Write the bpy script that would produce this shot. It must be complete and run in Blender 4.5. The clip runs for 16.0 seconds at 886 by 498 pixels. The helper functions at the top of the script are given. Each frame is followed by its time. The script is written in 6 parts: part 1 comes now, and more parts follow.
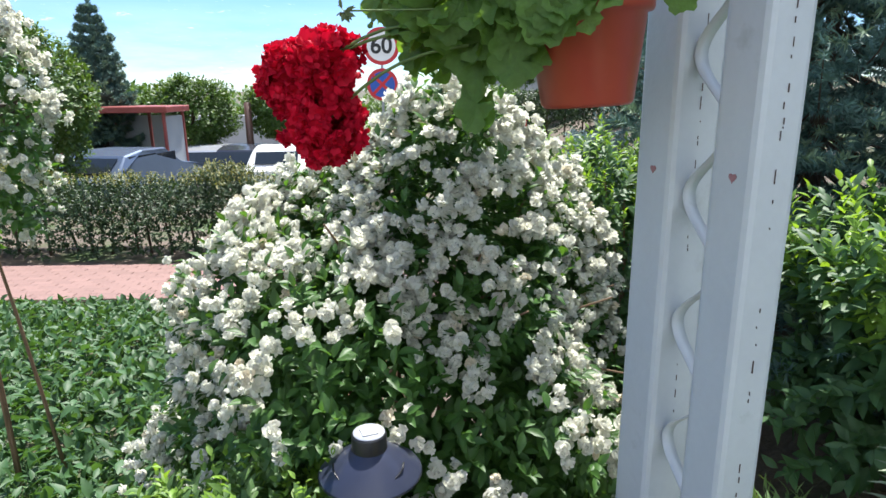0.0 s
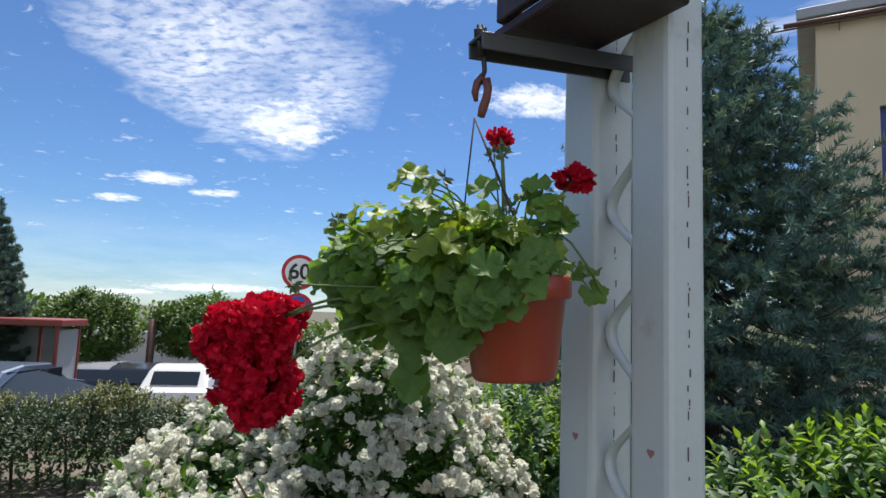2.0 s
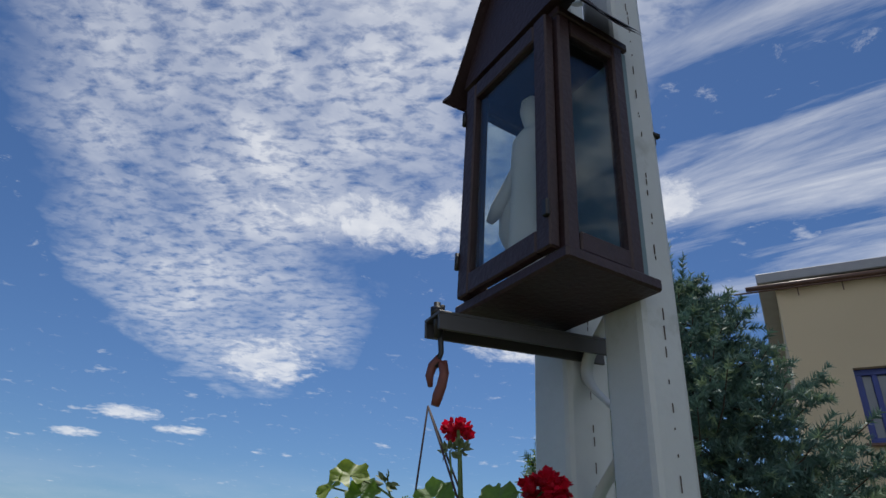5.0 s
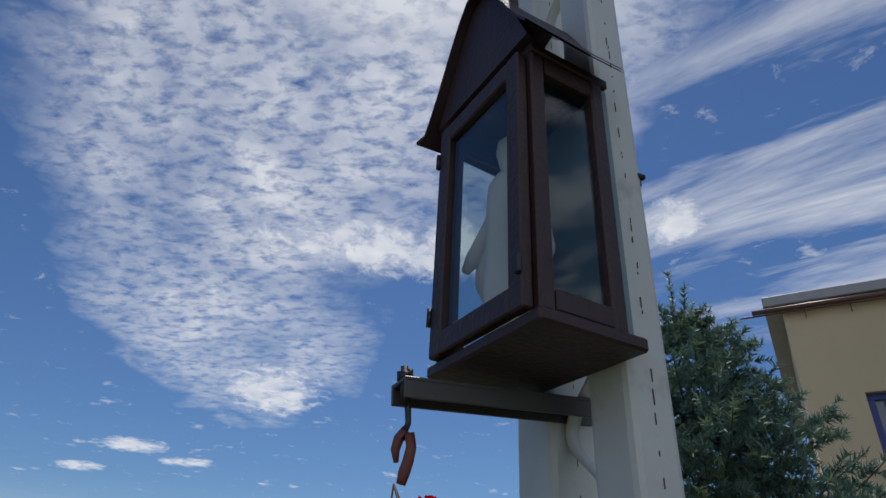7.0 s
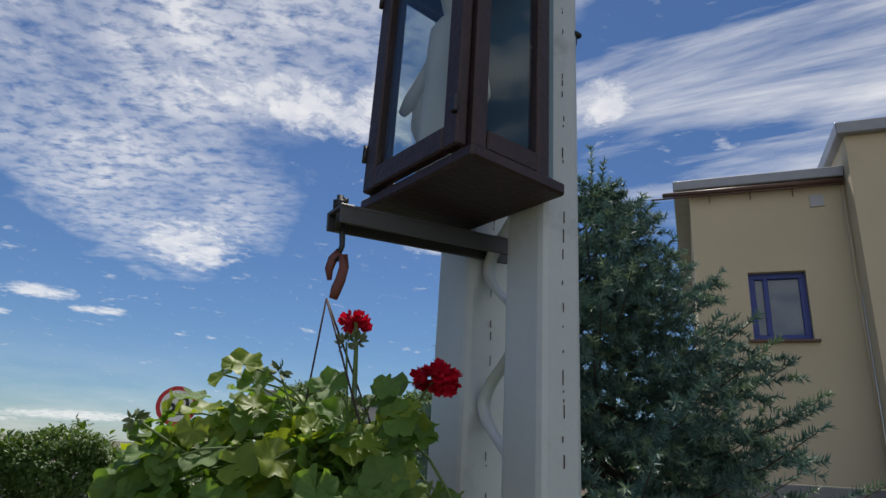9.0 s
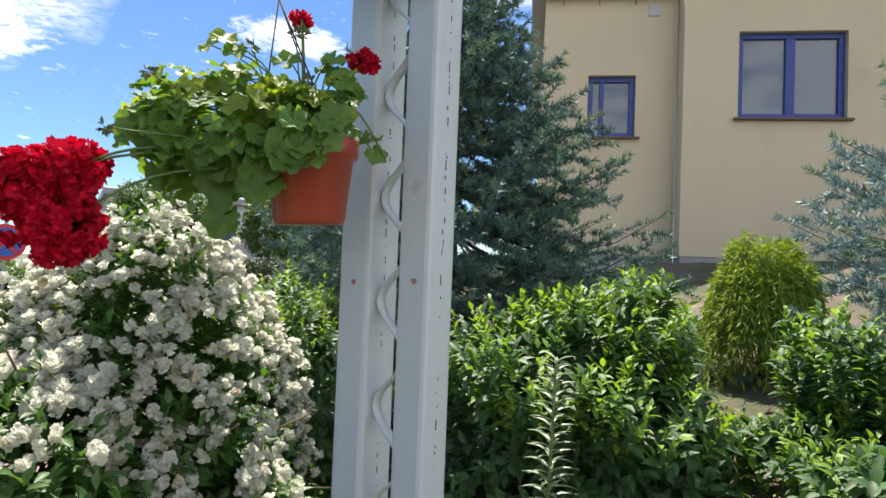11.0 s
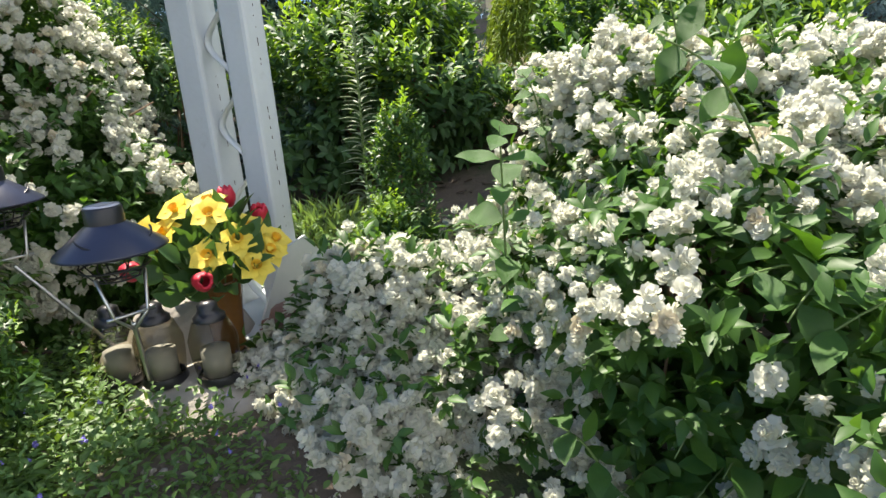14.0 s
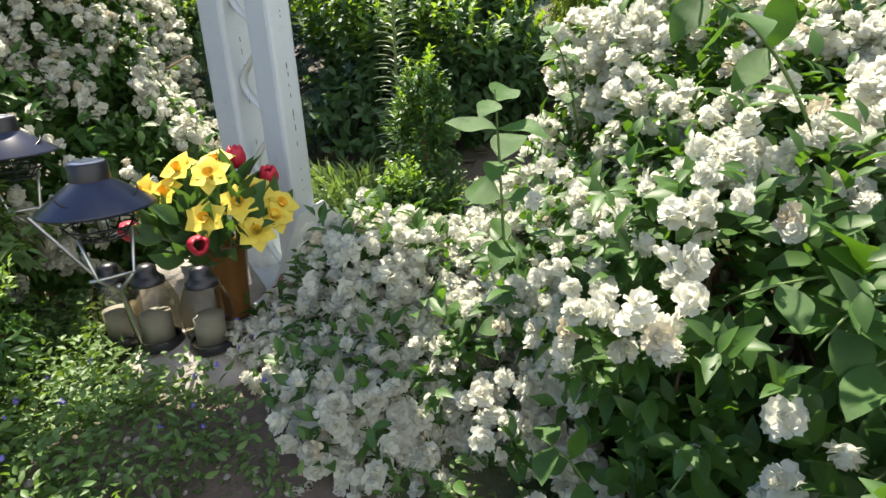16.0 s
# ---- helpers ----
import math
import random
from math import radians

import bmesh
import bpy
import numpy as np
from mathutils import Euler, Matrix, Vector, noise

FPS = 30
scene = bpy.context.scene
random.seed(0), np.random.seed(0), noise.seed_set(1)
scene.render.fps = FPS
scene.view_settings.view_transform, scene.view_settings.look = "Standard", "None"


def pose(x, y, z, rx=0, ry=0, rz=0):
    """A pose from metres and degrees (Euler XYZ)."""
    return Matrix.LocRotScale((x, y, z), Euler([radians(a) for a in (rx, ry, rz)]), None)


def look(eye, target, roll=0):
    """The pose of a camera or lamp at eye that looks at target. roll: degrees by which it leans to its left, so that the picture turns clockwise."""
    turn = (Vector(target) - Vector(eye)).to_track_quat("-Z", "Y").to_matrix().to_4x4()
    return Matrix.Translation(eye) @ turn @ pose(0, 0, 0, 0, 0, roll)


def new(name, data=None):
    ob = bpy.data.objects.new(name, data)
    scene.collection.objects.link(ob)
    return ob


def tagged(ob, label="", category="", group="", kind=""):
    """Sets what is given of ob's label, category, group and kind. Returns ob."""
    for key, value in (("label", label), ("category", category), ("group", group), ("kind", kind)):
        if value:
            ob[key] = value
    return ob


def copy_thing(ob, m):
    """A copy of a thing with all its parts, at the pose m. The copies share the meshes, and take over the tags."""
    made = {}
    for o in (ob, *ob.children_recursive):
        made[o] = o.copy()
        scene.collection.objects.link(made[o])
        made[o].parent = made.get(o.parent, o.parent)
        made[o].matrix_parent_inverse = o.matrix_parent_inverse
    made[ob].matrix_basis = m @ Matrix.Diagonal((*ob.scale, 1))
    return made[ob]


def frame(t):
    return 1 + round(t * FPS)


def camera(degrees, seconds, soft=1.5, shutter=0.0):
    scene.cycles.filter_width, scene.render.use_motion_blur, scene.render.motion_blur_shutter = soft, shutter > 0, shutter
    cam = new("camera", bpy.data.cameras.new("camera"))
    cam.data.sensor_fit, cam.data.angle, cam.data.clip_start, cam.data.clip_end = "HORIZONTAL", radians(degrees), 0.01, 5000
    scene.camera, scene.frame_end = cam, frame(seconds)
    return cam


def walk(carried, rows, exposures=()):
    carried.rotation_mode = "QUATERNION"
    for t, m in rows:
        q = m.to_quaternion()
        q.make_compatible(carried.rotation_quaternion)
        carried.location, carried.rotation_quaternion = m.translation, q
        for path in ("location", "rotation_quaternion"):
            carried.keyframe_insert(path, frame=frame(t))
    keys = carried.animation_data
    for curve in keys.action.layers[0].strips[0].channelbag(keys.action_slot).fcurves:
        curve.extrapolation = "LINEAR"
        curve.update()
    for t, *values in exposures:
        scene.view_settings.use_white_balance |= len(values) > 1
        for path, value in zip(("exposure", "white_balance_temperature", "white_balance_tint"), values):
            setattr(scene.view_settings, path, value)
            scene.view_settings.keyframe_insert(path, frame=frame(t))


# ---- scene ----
cam = camera(70.97, 16.0)
PATH = [
    (0, 0.554, -0.110, 1.670, -0.58, -14.50, 0.60),
    (0.5, 0.503, -0.098, 1.690, -3.75, -9.50, -0.70),
    (1, 0.505, -0.111, 1.734, -6.08, -4.69, -0.64),
    (1.5, 0.503, -0.127, 1.740, -7.48, 0.93, -1.47),
    (2, 0.508, -0.146, 1.746, -8.52, 6.07, -2.07),
    (2.5, 0.498, -0.154, 1.758, -9.52, 10.13, -2.54),
    (3, 0.488, -0.152, 1.774, -10.35, 13.93, -2.82),
    (3.5, 0.493, -0.159, 1.787, -11.22, 17.68, -2.98),
    (4, 0.487, -0.175, 1.793, -12.24, 21.28, -3.20),
    (4.5, 0.480, -0.185, 1.798, -13.13, 24.54, -3.32),
    (5, 0.568, -0.029, 1.862, -10.84, 28.21, -3.33),
    (7.5, 0.630, 0.020, 1.947, -9.91, 30.50, -2.55),
    (8, 0.628, 0.036, 1.945, -11.71, 27.43, -2.78),
    (10.5, 0.454, -0.261, 1.636, -27.91, 6.35, -2.79),
    (11, 0.368, -0.338, 1.559, -31.14, 1.84, -2.22),
    (11.5, 0.231, -0.474, 1.496, -34.62, -2.27, -2.16),
    (12, -0.169, -0.815, 1.333, -39.86, -2.26, -0.40),
    (12.5, -0.132, -0.830, 1.290, -41.24, -5.77, 1.13),
    (13, -0.090, -0.847, 1.252, -42.65, -9.14, 2.19),
    (13.5, -0.029, -0.848, 1.200, -44.37, -12.75, 3.47),
    (14, 0.076, -0.830, 1.102, -46.51, -16.03, 4.46),
    (14.5, 0.217, -0.849, 1.078, -48.06, -19.69, 5.08),
    (15, 0.311, -0.842, 1.077, -51.38, -22.68, 5.61),
    (15.5, 0.409, -0.837, 1.035, -51.97, -24.75, 5.00),
    (16, 0.284, -0.838, 1.078, -38.90, -18.72, 3.38),
]

walk(cam, [(t, pose(x, y, z, 90 + p, r, w)) for t, x, y, z, w, p, r in PATH],
     exposures=[(0, 1.4, 6200, 10), (1.0, 1.1, 6300, 10), (1.5, 0.85, 6350, 10), (2.5, 0.5, 6400, 10), (4.0, 0.15, 6450, 10), (5.0, 0.0, 6400, 10), (8.0, -0.05, 6500, 10),
                (10.5, 0.85, 6850, 10), (11.0, 1.25, 6850, 10), (11.5, 1.55, 6950, 10), (12.0, 1.40, 6900, 10), (13.0, 1.42, 6850, 10), (14.5, 1.56, 7000, 10), (16.0, 1.58, 7050, 10)])

# ---- world and sun ----
SUN_EL, SUN_AZ = radians(64), radians(16)      # azimuth clockwise from +y
world = bpy.data.worlds.new("sky")
scene.world = world
world.use_nodes = True
wn, wl = world.node_tree.nodes, world.node_tree.links
for n in list(wn):
    wn.remove(n)


def wnode(kind, **kw):
    n = wn.new(kind)
    for k, v in kw.items():
        if k == "op":
            n.operation = v
        else:
            n.inputs[k].default_value = v
    return n


def wmath(op, a, b=None, c=None, clamp=False):
    n = wn.new("ShaderNodeMath")
    n.operation, n.use_clamp = op, clamp
    for i, v in enumerate((a, b, c)):
        if v is None:
            continue
        if isinstance(v, (int, float)):
            n.inputs[i].default_value = v
        else:
            wl.new(v, n.inputs[i])
    return n.outputs[0]


w_out = wn.new("ShaderNodeOutputWorld")
w_bg = wn.new("ShaderNodeBackground")
w_sky = wn.new("ShaderNodeTexSky")
w_sky.sky_type, w_sky.sun_disc, w_sky.sun_elevation, w_sky.sun_rotation = "NISHITA", False, SUN_EL, SUN_AZ
w_sky.dust_density, w_sky.ozone_density, w_sky.air_density = 0.1, 3.0, 1.0
w_tc = wn.new("ShaderNodeTexCoord")
w_sep = wn.new("ShaderNodeSeparateXYZ")
wl.new(w_tc.outputs["Generated"], w_sep.inputs[0])
zc = wmath("ADD", wmath("MAXIMUM", w_sep.outputs[2], 0.0), 0.12)
w_com = wn.new("ShaderNodeCombineXYZ")
wl.new(wmath("DIVIDE", w_sep.outputs[0], zc), w_com.inputs[0])
wl.new(wmath("DIVIDE", w_sep.outputs[1], zc), w_com.inputs[1])


def wnoise(scale, detail, rough, stretch=(1, 1, 1), turn=0.0, warp=0.0, shift=(0, 0, 0)):
    m = wn.new("ShaderNodeMapping")
    m.inputs["Scale"].default_value, m.inputs["Location"].default_value = stretch, shift
    m0 = wn.new("ShaderNodeMapping")
    m0.inputs["Rotation"].default_value = (0, 0, radians(turn))
    wl.new(w_com.outputs[0], m0.inputs[0])
    wl.new(m0.outputs[0], m.inputs[0])
    n = wnode("ShaderNodeTexNoise", Scale=scale, Detail=detail, Roughness=rough, Distortion=warp)
    wl.new(m.outputs[0], n.inputs["Vector"])
    return n.outputs[0]


def spot(x, y, rx, ry, turn=0.0):
    """A soft region of the cloud plane, 1 in its middle."""
    c, s = math.cos(radians(turn)), math.sin(radians(turn))
    dx, dy = wmath("SUBTRACT", w_com.outputs[0].node.inputs[0].links[0].from_socket, x), wmath("SUBTRACT", w_com.outputs[0].node.inputs[1].links[0].from_socket, y)
    u = wmath("DIVIDE", wmath("ADD", wmath("MULTIPLY", dx, c), wmath("MULTIPLY", dy, s)), rx)
    v = wmath("DIVIDE", wmath("SUBTRACT", wmath("MULTIPLY", dy, c), wmath("MULTIPLY", dx, s)), ry)
    return wmath("SUBTRACT", 1.0, wmath("ADD", wmath("MULTIPLY", u, u), wmath("MULTIPLY", v, v)), clamp=True)


# mackerel field, streaks, cumulus low over the horizon
broad = wnoise(1.5, 5, 0.6, warp=0.6)
fine = wnoise(24, 4, 0.6, stretch=(0.8, 1.25, 1), turn=15, warp=0.25)
field = wmath("ADD", wmath("ADD", spot(-0.12, 1.05, 0.70, 0.56), spot(-0.36, 1.80, 0.50, 1.05)), wmath("MULTIPLY", spot(0.0, 0.66, 0.60, 0.42), 1.2), clamp=True)
field = wmath("MULTIPLY_ADD", wmath("ADD", wmath("POWER", field, 0.5), wmath("MULTIPLY", wnoise(3.4, 6, 0.6, warp=0.5), 1.5)), 1.25, -1.45, clamp=True)
mack = wmath("MULTIPLY", field, wmath("MULTIPLY_ADD", broad, 2.6, -0.6, clamp=True))
mack = wmath("MULTIPLY", mack, wmath("MULTIPLY_ADD", fine, 3.6, -0.98, clamp=True), clamp=True)
mack = wmath("MAXIMUM", mack, wmath("MULTIPLY", wmath("POWER", spot(0.0, 0.62, 0.35, 0.25), 1.2), wmath("MULTIPLY_ADD", fine, 2.2, -0.2, clamp=True)))
streak = wnoise(2.1, 8, 0.62, stretch=(0.5, 2.6, 1), turn=48, warp=0.35)
streaks = wmath("MULTIPLY", wmath("POWER", spot(1.0, 0.85, 0.75, 0.75), 0.5), wmath("MULTIPLY_ADD", streak, 3.4, -1.45, clamp=True), clamp=True)


def heap(x, y, rx, ry, turn=0.0):
    """One heaped cloud with a ragged outline."""
    return wmath("MULTIPLY_ADD", wmath("ADD", spot(x, y, rx, ry, turn), ragged), 1.5, -2.35, clamp=True)


ragged = wmath("MULTIPLY", wnoise(12.0, 10, 0.70, warp=0.35), 2.6)
heaps = heap(0.03, 1.40, 0.42, 0.15)
for h_ in ((0.24, 1.31, 0.16, 0.12), (-0.28, 2.38, 0.24, 0.32), (-0.93, 3.10, 0.20, 0.13), (-0.72, 3.32, 0.17, 0.09), (0.59, 2.00, 0.22, 0.16), (0.71, 1.12, 0.10, 0.15), (-1.25, 3.45, 0.16, 0.10), (-1.4, 6.6, 0.9, 0.4), (-2.4, 6.9, 0.6, 0.3)):
    heaps = wmath("MAXIMUM", heaps, heap(*h_))
puff = wnoise(4.2, 8, 0.58, warp=0.25, shift=(0.3, 0.1, 0))
cover = wmath("MULTIPLY", wmath("MULTIPLY", w_sep.outputs[1], -1.6, clamp=True), 2.2)   # extra heaped cloud in the unseen half-sky opposite the sun, added as fill light
cum = wmath("MULTIPLY_ADD", puff, 9.0, wmath("ADD", -5.75, cover), clamp=True)
lowband = wmath("MULTIPLY", wmath("SUBTRACT", 1.0, wmath("MULTIPLY", w_sep.outputs[2], 7.0), clamp=True), wmath("MULTIPLY_ADD", wnoise(0.9, 7, 0.6), 4.0, -1.5, clamp=True))
amount = wmath("MAXIMUM", wmath("MAXIMUM", mack, wmath("MAXIMUM", streaks, wmath("MULTIPLY", heaps, wmath("MULTIPLY_ADD", wnoise(11.0, 6, 0.6), 0.9, 0.4, clamp=True)))), wmath("MAXIMUM", wmath("MULTIPLY", cum, 0.85), wmath("MULTIPLY", lowband, 0.3)))
w_mix = wn.new("ShaderNodeMix")
w_mix.data_type = "RGBA"
wl.new(wmath("MULTIPLY", amount, 0.85, clamp=True), w_mix.inputs[0])
w_grade = wn.new("ShaderNodeMix")
w_grade.data_type, w_grade.blend_type = "RGBA", "MULTIPLY"
w_grade.inputs[0].default_value = 1.0
w_grade.inputs[7].default_value = (0.54, 0.70, 0.90, 1)
wl.new(w_sky.outputs[0], w_grade.inputs[6])
wl.new(w_grade.outputs[2], w_mix.inputs[6])
w_mix.inputs[7].default_value = (10.6, 10.7, 10.9, 1)
wl.new(w_mix.outputs[2], w_bg.inputs[0])
w_bg.inputs[1].default_value = 0.08
wl.new(w_bg.outputs[0], w_out.inputs[0])

sun_dir = Vector((math.sin(SUN_AZ) * math.cos(SUN_EL), math.cos(SUN_AZ) * math.cos(SUN_EL), math.sin(SUN_EL)))
sun = new("sun", bpy.data.lights.new("sun", "SUN"))
sun.data.energy, sun.data.angle, sun.data.color = 4.1, radians(0.6), (1.0, 0.95, 0.86)
sun.matrix_world = look(sun_dir * 40, (0, 0, 0))

# ---- materials ----
MATS = {}


def material(name, colour, rough=0.6, metal=0.0, vary=0.15, scale=8.0, bump=0.0, fine=60.0, through_light=0.0,
             back=None, island=0.0, gloss=0.5, stain=None, stain_scale=3.0, stain_level=0.62, obj_random=0.0):
    """Principled surface with colour variation at two scales, fine relief, stains, and light passing through thin leaves."""
    m = bpy.data.materials.new(name)
    m.use_nodes = True
    nt = m.node_tree
    N, L = nt.nodes, nt.links
    bs = N["Principled BSDF"]
    bs.inputs["Roughness"].default_value, bs.inputs["Metallic"].default_value = rough, metal
    bs.inputs["Specular IOR Level"].default_value = gloss
    tc = N.new("ShaderNodeTexCoord")
    big, small = N.new("ShaderNodeTexNoise"), N.new("ShaderNodeTexNoise")
    for t, s, d in ((big, scale, 4), (small, fine, 3)):
        t.inputs["Scale"].default_value, t.inputs["Detail"].default_value = s, d
        L.new(tc.outputs["Object"], t.inputs["Vector"])
    add = N.new("ShaderNodeMath")
    add.operation = "MULTIPLY_ADD"
    L.new(small.outputs[0], add.inputs[0])
    add.inputs[1].default_value = 0.4
    L.new(big.outputs[0], add.inputs[2])
    value = add.outputs[0]
    if island or obj_random:
        g = N.new("ShaderNodeNewGeometry") if island else N.new("ShaderNodeObjectInfo")
        ma = N.new("ShaderNodeMath")
        ma.operation = "MULTIPLY_ADD"
        L.new(g.outputs["Random Per Island"] if island else g.outputs["Random"], ma.inputs[0])
        ma.inputs[1].default_value = island or obj_random
        L.new(value, ma.inputs[2])
        value = ma.outputs[0]
    mr = N.new("ShaderNodeMapRange")
    mr.inputs[1].default_value, mr.inputs[2].default_value = 0.3, 1.1 + (island or obj_random)
    mr.inputs[3].default_value, mr.inputs[4].default_value = 1 - vary, 1 + vary
    L.new(value, mr.inputs[0])
    mx = N.new("ShaderNodeMix")
    mx.data_type, mx.blend_type = "RGBA", "MULTIPLY"
    mx.inputs[0].default_value, mx.inputs[6].default_value = 1.0, (*colour, 1)
    L.new(mr.outputs[0], mx.inputs[7])
    col = mx.outputs[2]
    if stain:
        st = N.new("ShaderNodeTexNoise")
        st.inputs["Scale"].default_value, st.inputs["Detail"].default_value, st.inputs["Roughness"].default_value = stain_scale, 6, 0.65
        L.new(tc.outputs["Object"], st.inputs["Vector"])
        sr = N.new("ShaderNodeMapRange")
        sr.inputs[1].default_value, sr.inputs[2].default_value = stain_level, stain_level + 0.12
        L.new(st.outputs[0], sr.inputs[0])
        sx = N.new("ShaderNodeMix")
        sx.data_type = "RGBA"
        L.new(sr.outputs[0], sx.inputs[0])
        L.new(col, sx.inputs[6])
        sx.inputs[7].default_value = (*stain, 1)
        col = sx.outputs[2]
    L.new(col, bs.inputs["Base Color"])
    if bump:
        b = N.new("ShaderNodeBump")
        b.inputs["Strength"].default_value, b.inputs["Distance"].default_value = bump, 0.01
        L.new(small.outputs[0], b.inputs["Height"])
        L.new(b.outputs[0], bs.inputs["Normal"])
    if through_light:
        tr = N.new("ShaderNodeBsdfTranslucent")
        hue = N.new("ShaderNodeMix")
        hue.data_type, hue.blend_type = "RGBA", "MULTIPLY"
        hue.inputs[0].default_value = 1.0
        L.new(col, hue.inputs[6])
        hue.inputs[7].default_value = (*(back or (1, 1, 1)), 1)
        L.new(hue.outputs[2], tr.inputs[0])
        ms = N.new("ShaderNodeMixShader")
        ms.inputs[0].default_value = through_light
        L.new(bs.outputs[0], ms.inputs[1])
        L.new(tr.outputs[0], ms.inputs[2])
        L.new(ms.outputs[0], N["Material Output"].inputs[0])
    MATS[name] = m
    return m


YEL = (1.7, 1.6, 0.5)
m_post = material("weathered_white_paint", (0.52, 0.56, 0.58), 0.42, vary=0.08, scale=5, bump=0.12, stain=(0.40, 0.43, 0.43), stain_scale=7, stain_level=0.6)
m_crack = material("rust_crack", (0.10, 0.07, 0.06), 0.9)
m_heart = material("faded_red_sticker", (0.33, 0.16, 0.16), 0.6)
m_dwood = material("dark_brown_painted_wood", (0.036, 0.018, 0.020), 0.5, vary=0.3, scale=14, bump=0.25, fine=90)
m_steel = material("dark_painted_steel", (0.06, 0.06, 0.065), 0.45, vary=0.2)
m_rust = material("rusty_brown_hook", (0.16, 0.05, 0.04), 0.55, vary=0.3, scale=30)
m_string = material("dark_cord", (0.05, 0.03, 0.03), 0.8)
m_terra = material("glossy_terracotta_plastic", (0.33, 0.052, 0.032), 0.28, vary=0.12, scale=9, stain=(0.42, 0.12, 0.075), stain_scale=12, stain_level=0.66)
m_soil = material("potting_soil", (0.05, 0.035, 0.025), 0.95, bump=0.6)
m_gleaf = material("geranium_leaf", (0.125, 0.235, 0.05), 0.5, vary=0.35, scale=5, bump=0.3, fine=70, through_light=0.42, back=YEL, obj_random=0.5)
m_gyoung = material("young_geranium_leaf", (0.22, 0.30, 0.04), 0.5, vary=0.3, through_light=0.45, back=YEL, obj_random=0.5)
m_stem = material("green_stem", (0.13, 0.20, 0.06), 0.55, vary=0.25, through_light=0.1)
m_red = material("crimson_petal", (0.52, 0.004, 0.028), 0.65, vary=0.45, scale=20, through_light=0.22, back=(1.4, 1.0, 1.2), island=0.9, gloss=0.2)
m_bud = material("grey_green_bud", (0.12, 0.16, 0.07), 0.7, vary=0.3)
m_white = material("white_petal", (0.79, 0.785, 0.69), 0.6, vary=0.10, scale=20, through_light=0.5, island=0.5, gloss=0.2)
m_cream = material("faded_cream_petal", (0.66, 0.60, 0.45), 0.7, vary=0.15, through_light=0.25, island=0.5)
m_leafA = material("mock_orange_leaf", (0.06, 0.14, 0.028), 0.48, vary=0.4, scale=4, through_light=0.38, back=YEL, island=0.9)
m_leafB = material("mock_orange_near_leaf", (0.058, 0.145, 0.026), 0.5, vary=0.3, scale=6, bump=0.3, fine=80, through_light=0.38, back=YEL, obj_random=0.7)
m_weig = material("shrub_leaf", (0.062, 0.135, 0.048), 0.55, vary=0.4, scale=4, through_light=0.3, back=YEL, island=0.9)
m_weigy = material("young_shrub_leaf", (0.19, 0.32, 0.05), 0.5, vary=0.3, scale=4, through_light=0.4, back=YEL, island=0.9)
m_box = material("small_dark_leaf", (0.05, 0.12, 0.03), 0.45, vary=0.4, scale=6, through_light=0.3, back=YEL, island=0.9)
m_spruce = material("blue_green_needles", (0.105, 0.19, 0.155), 0.6, vary=0.4, scale=3, island=0.8, through_light=0.12)
m_bspruce = material("silver_blue_needles", (0.21, 0.31, 0.31), 0.6, vary=0.35, scale=3, island=0.8, through_light=0.12)
m_tip = material("new_needles", (0.20, 0.29, 0.17), 0.6, vary=0.3, scale=3, island=0.8, through_light=0.15)
m_thuja = material("golden_green_foliage", (0.19, 0.28, 0.04), 0.6, vary=0.45, scale=4, island=0.9, through_light=0.35, back=YEL)
m_bark = material("brown_bark", (0.10, 0.07, 0.05), 0.9, vary=0.35, scale=20, bump=0.6)
m_twig = material("woody_twig", (0.16, 0.10, 0.055), 0.8, vary=0.3)
m_ground = material("garden_soil", (0.135, 0.105, 0.08), 0.95, vary=0.4, scale=1.3, bump=0.8, fine=45, stain=(0.045, 0.075, 0.02), stain_scale=1.1, stain_level=0.47)
m_grass = material("lawn_grass", (0.06, 0.125, 0.05), 0.55, vary=0.4, scale=2, island=0.9, through_light=0.3, back=YEL)
m_herb = material("groundcover_leaf", (0.115, 0.205, 0.058), 0.5, vary=0.4, scale=3, island=0.9, through_light=0.35, back=YEL)
m_silver = material("pale_striped_leaf", (0.15, 0.24, 0.09), 0.5, vary=0.4, scale=6, island=0.9, through_light=0.3, back=YEL)
m_lily = material("lily_leaf", (0.28, 0.34, 0.22), 0.4, vary=0.25, through_light=0.2, island=0.5)
m_violet = material("violet_blue_petal", (0.20, 0.16, 0.55), 0.6, vary=0.2, island=0.6)
m_paver = material("pink_paver", (0.24, 0.145, 0.125), 0.85, vary=0.2, scale=3, bump=0.4, obj_random=0.6)
m_hedge = material("hedge_leaf", (0.032, 0.065, 0.022), 0.5, vary=0.5, scale=2, island=1.0, through_light=0.25, back=YEL)
m_hedgey = material("bronze_young_hedge_leaf", (0.20, 0.20, 0.06), 0.5, vary=0.4, scale=2, island=1.0, through_light=0.3, back=YEL)
m_tree = material("tree_leaf", (0.075, 0.14, 0.03), 0.5, vary=0.5, scale=1.5, island=1.0, through_light=0.3, back=YEL)
m_wall = material("beige_render", (0.62, 0.52, 0.36), 0.85, vary=0.07, scale=0.8, bump=0.3, fine=120, stain=(0.56, 0.46, 0.31), stain_scale=0.6, stain_level=0.55)
m_plinth = material("grey_plinth", (0.30, 0.29, 0.28), 0.85, vary=0.15, bump=0.4)
m_blue = material("blue_window_frame", (0.025, 0.05, 0.26), 0.4, vary=0.12)
m_fascia = material("grey_roof_metal", (0.30, 0.31, 0.34), 0.45, metal=0.3, vary=0.12)
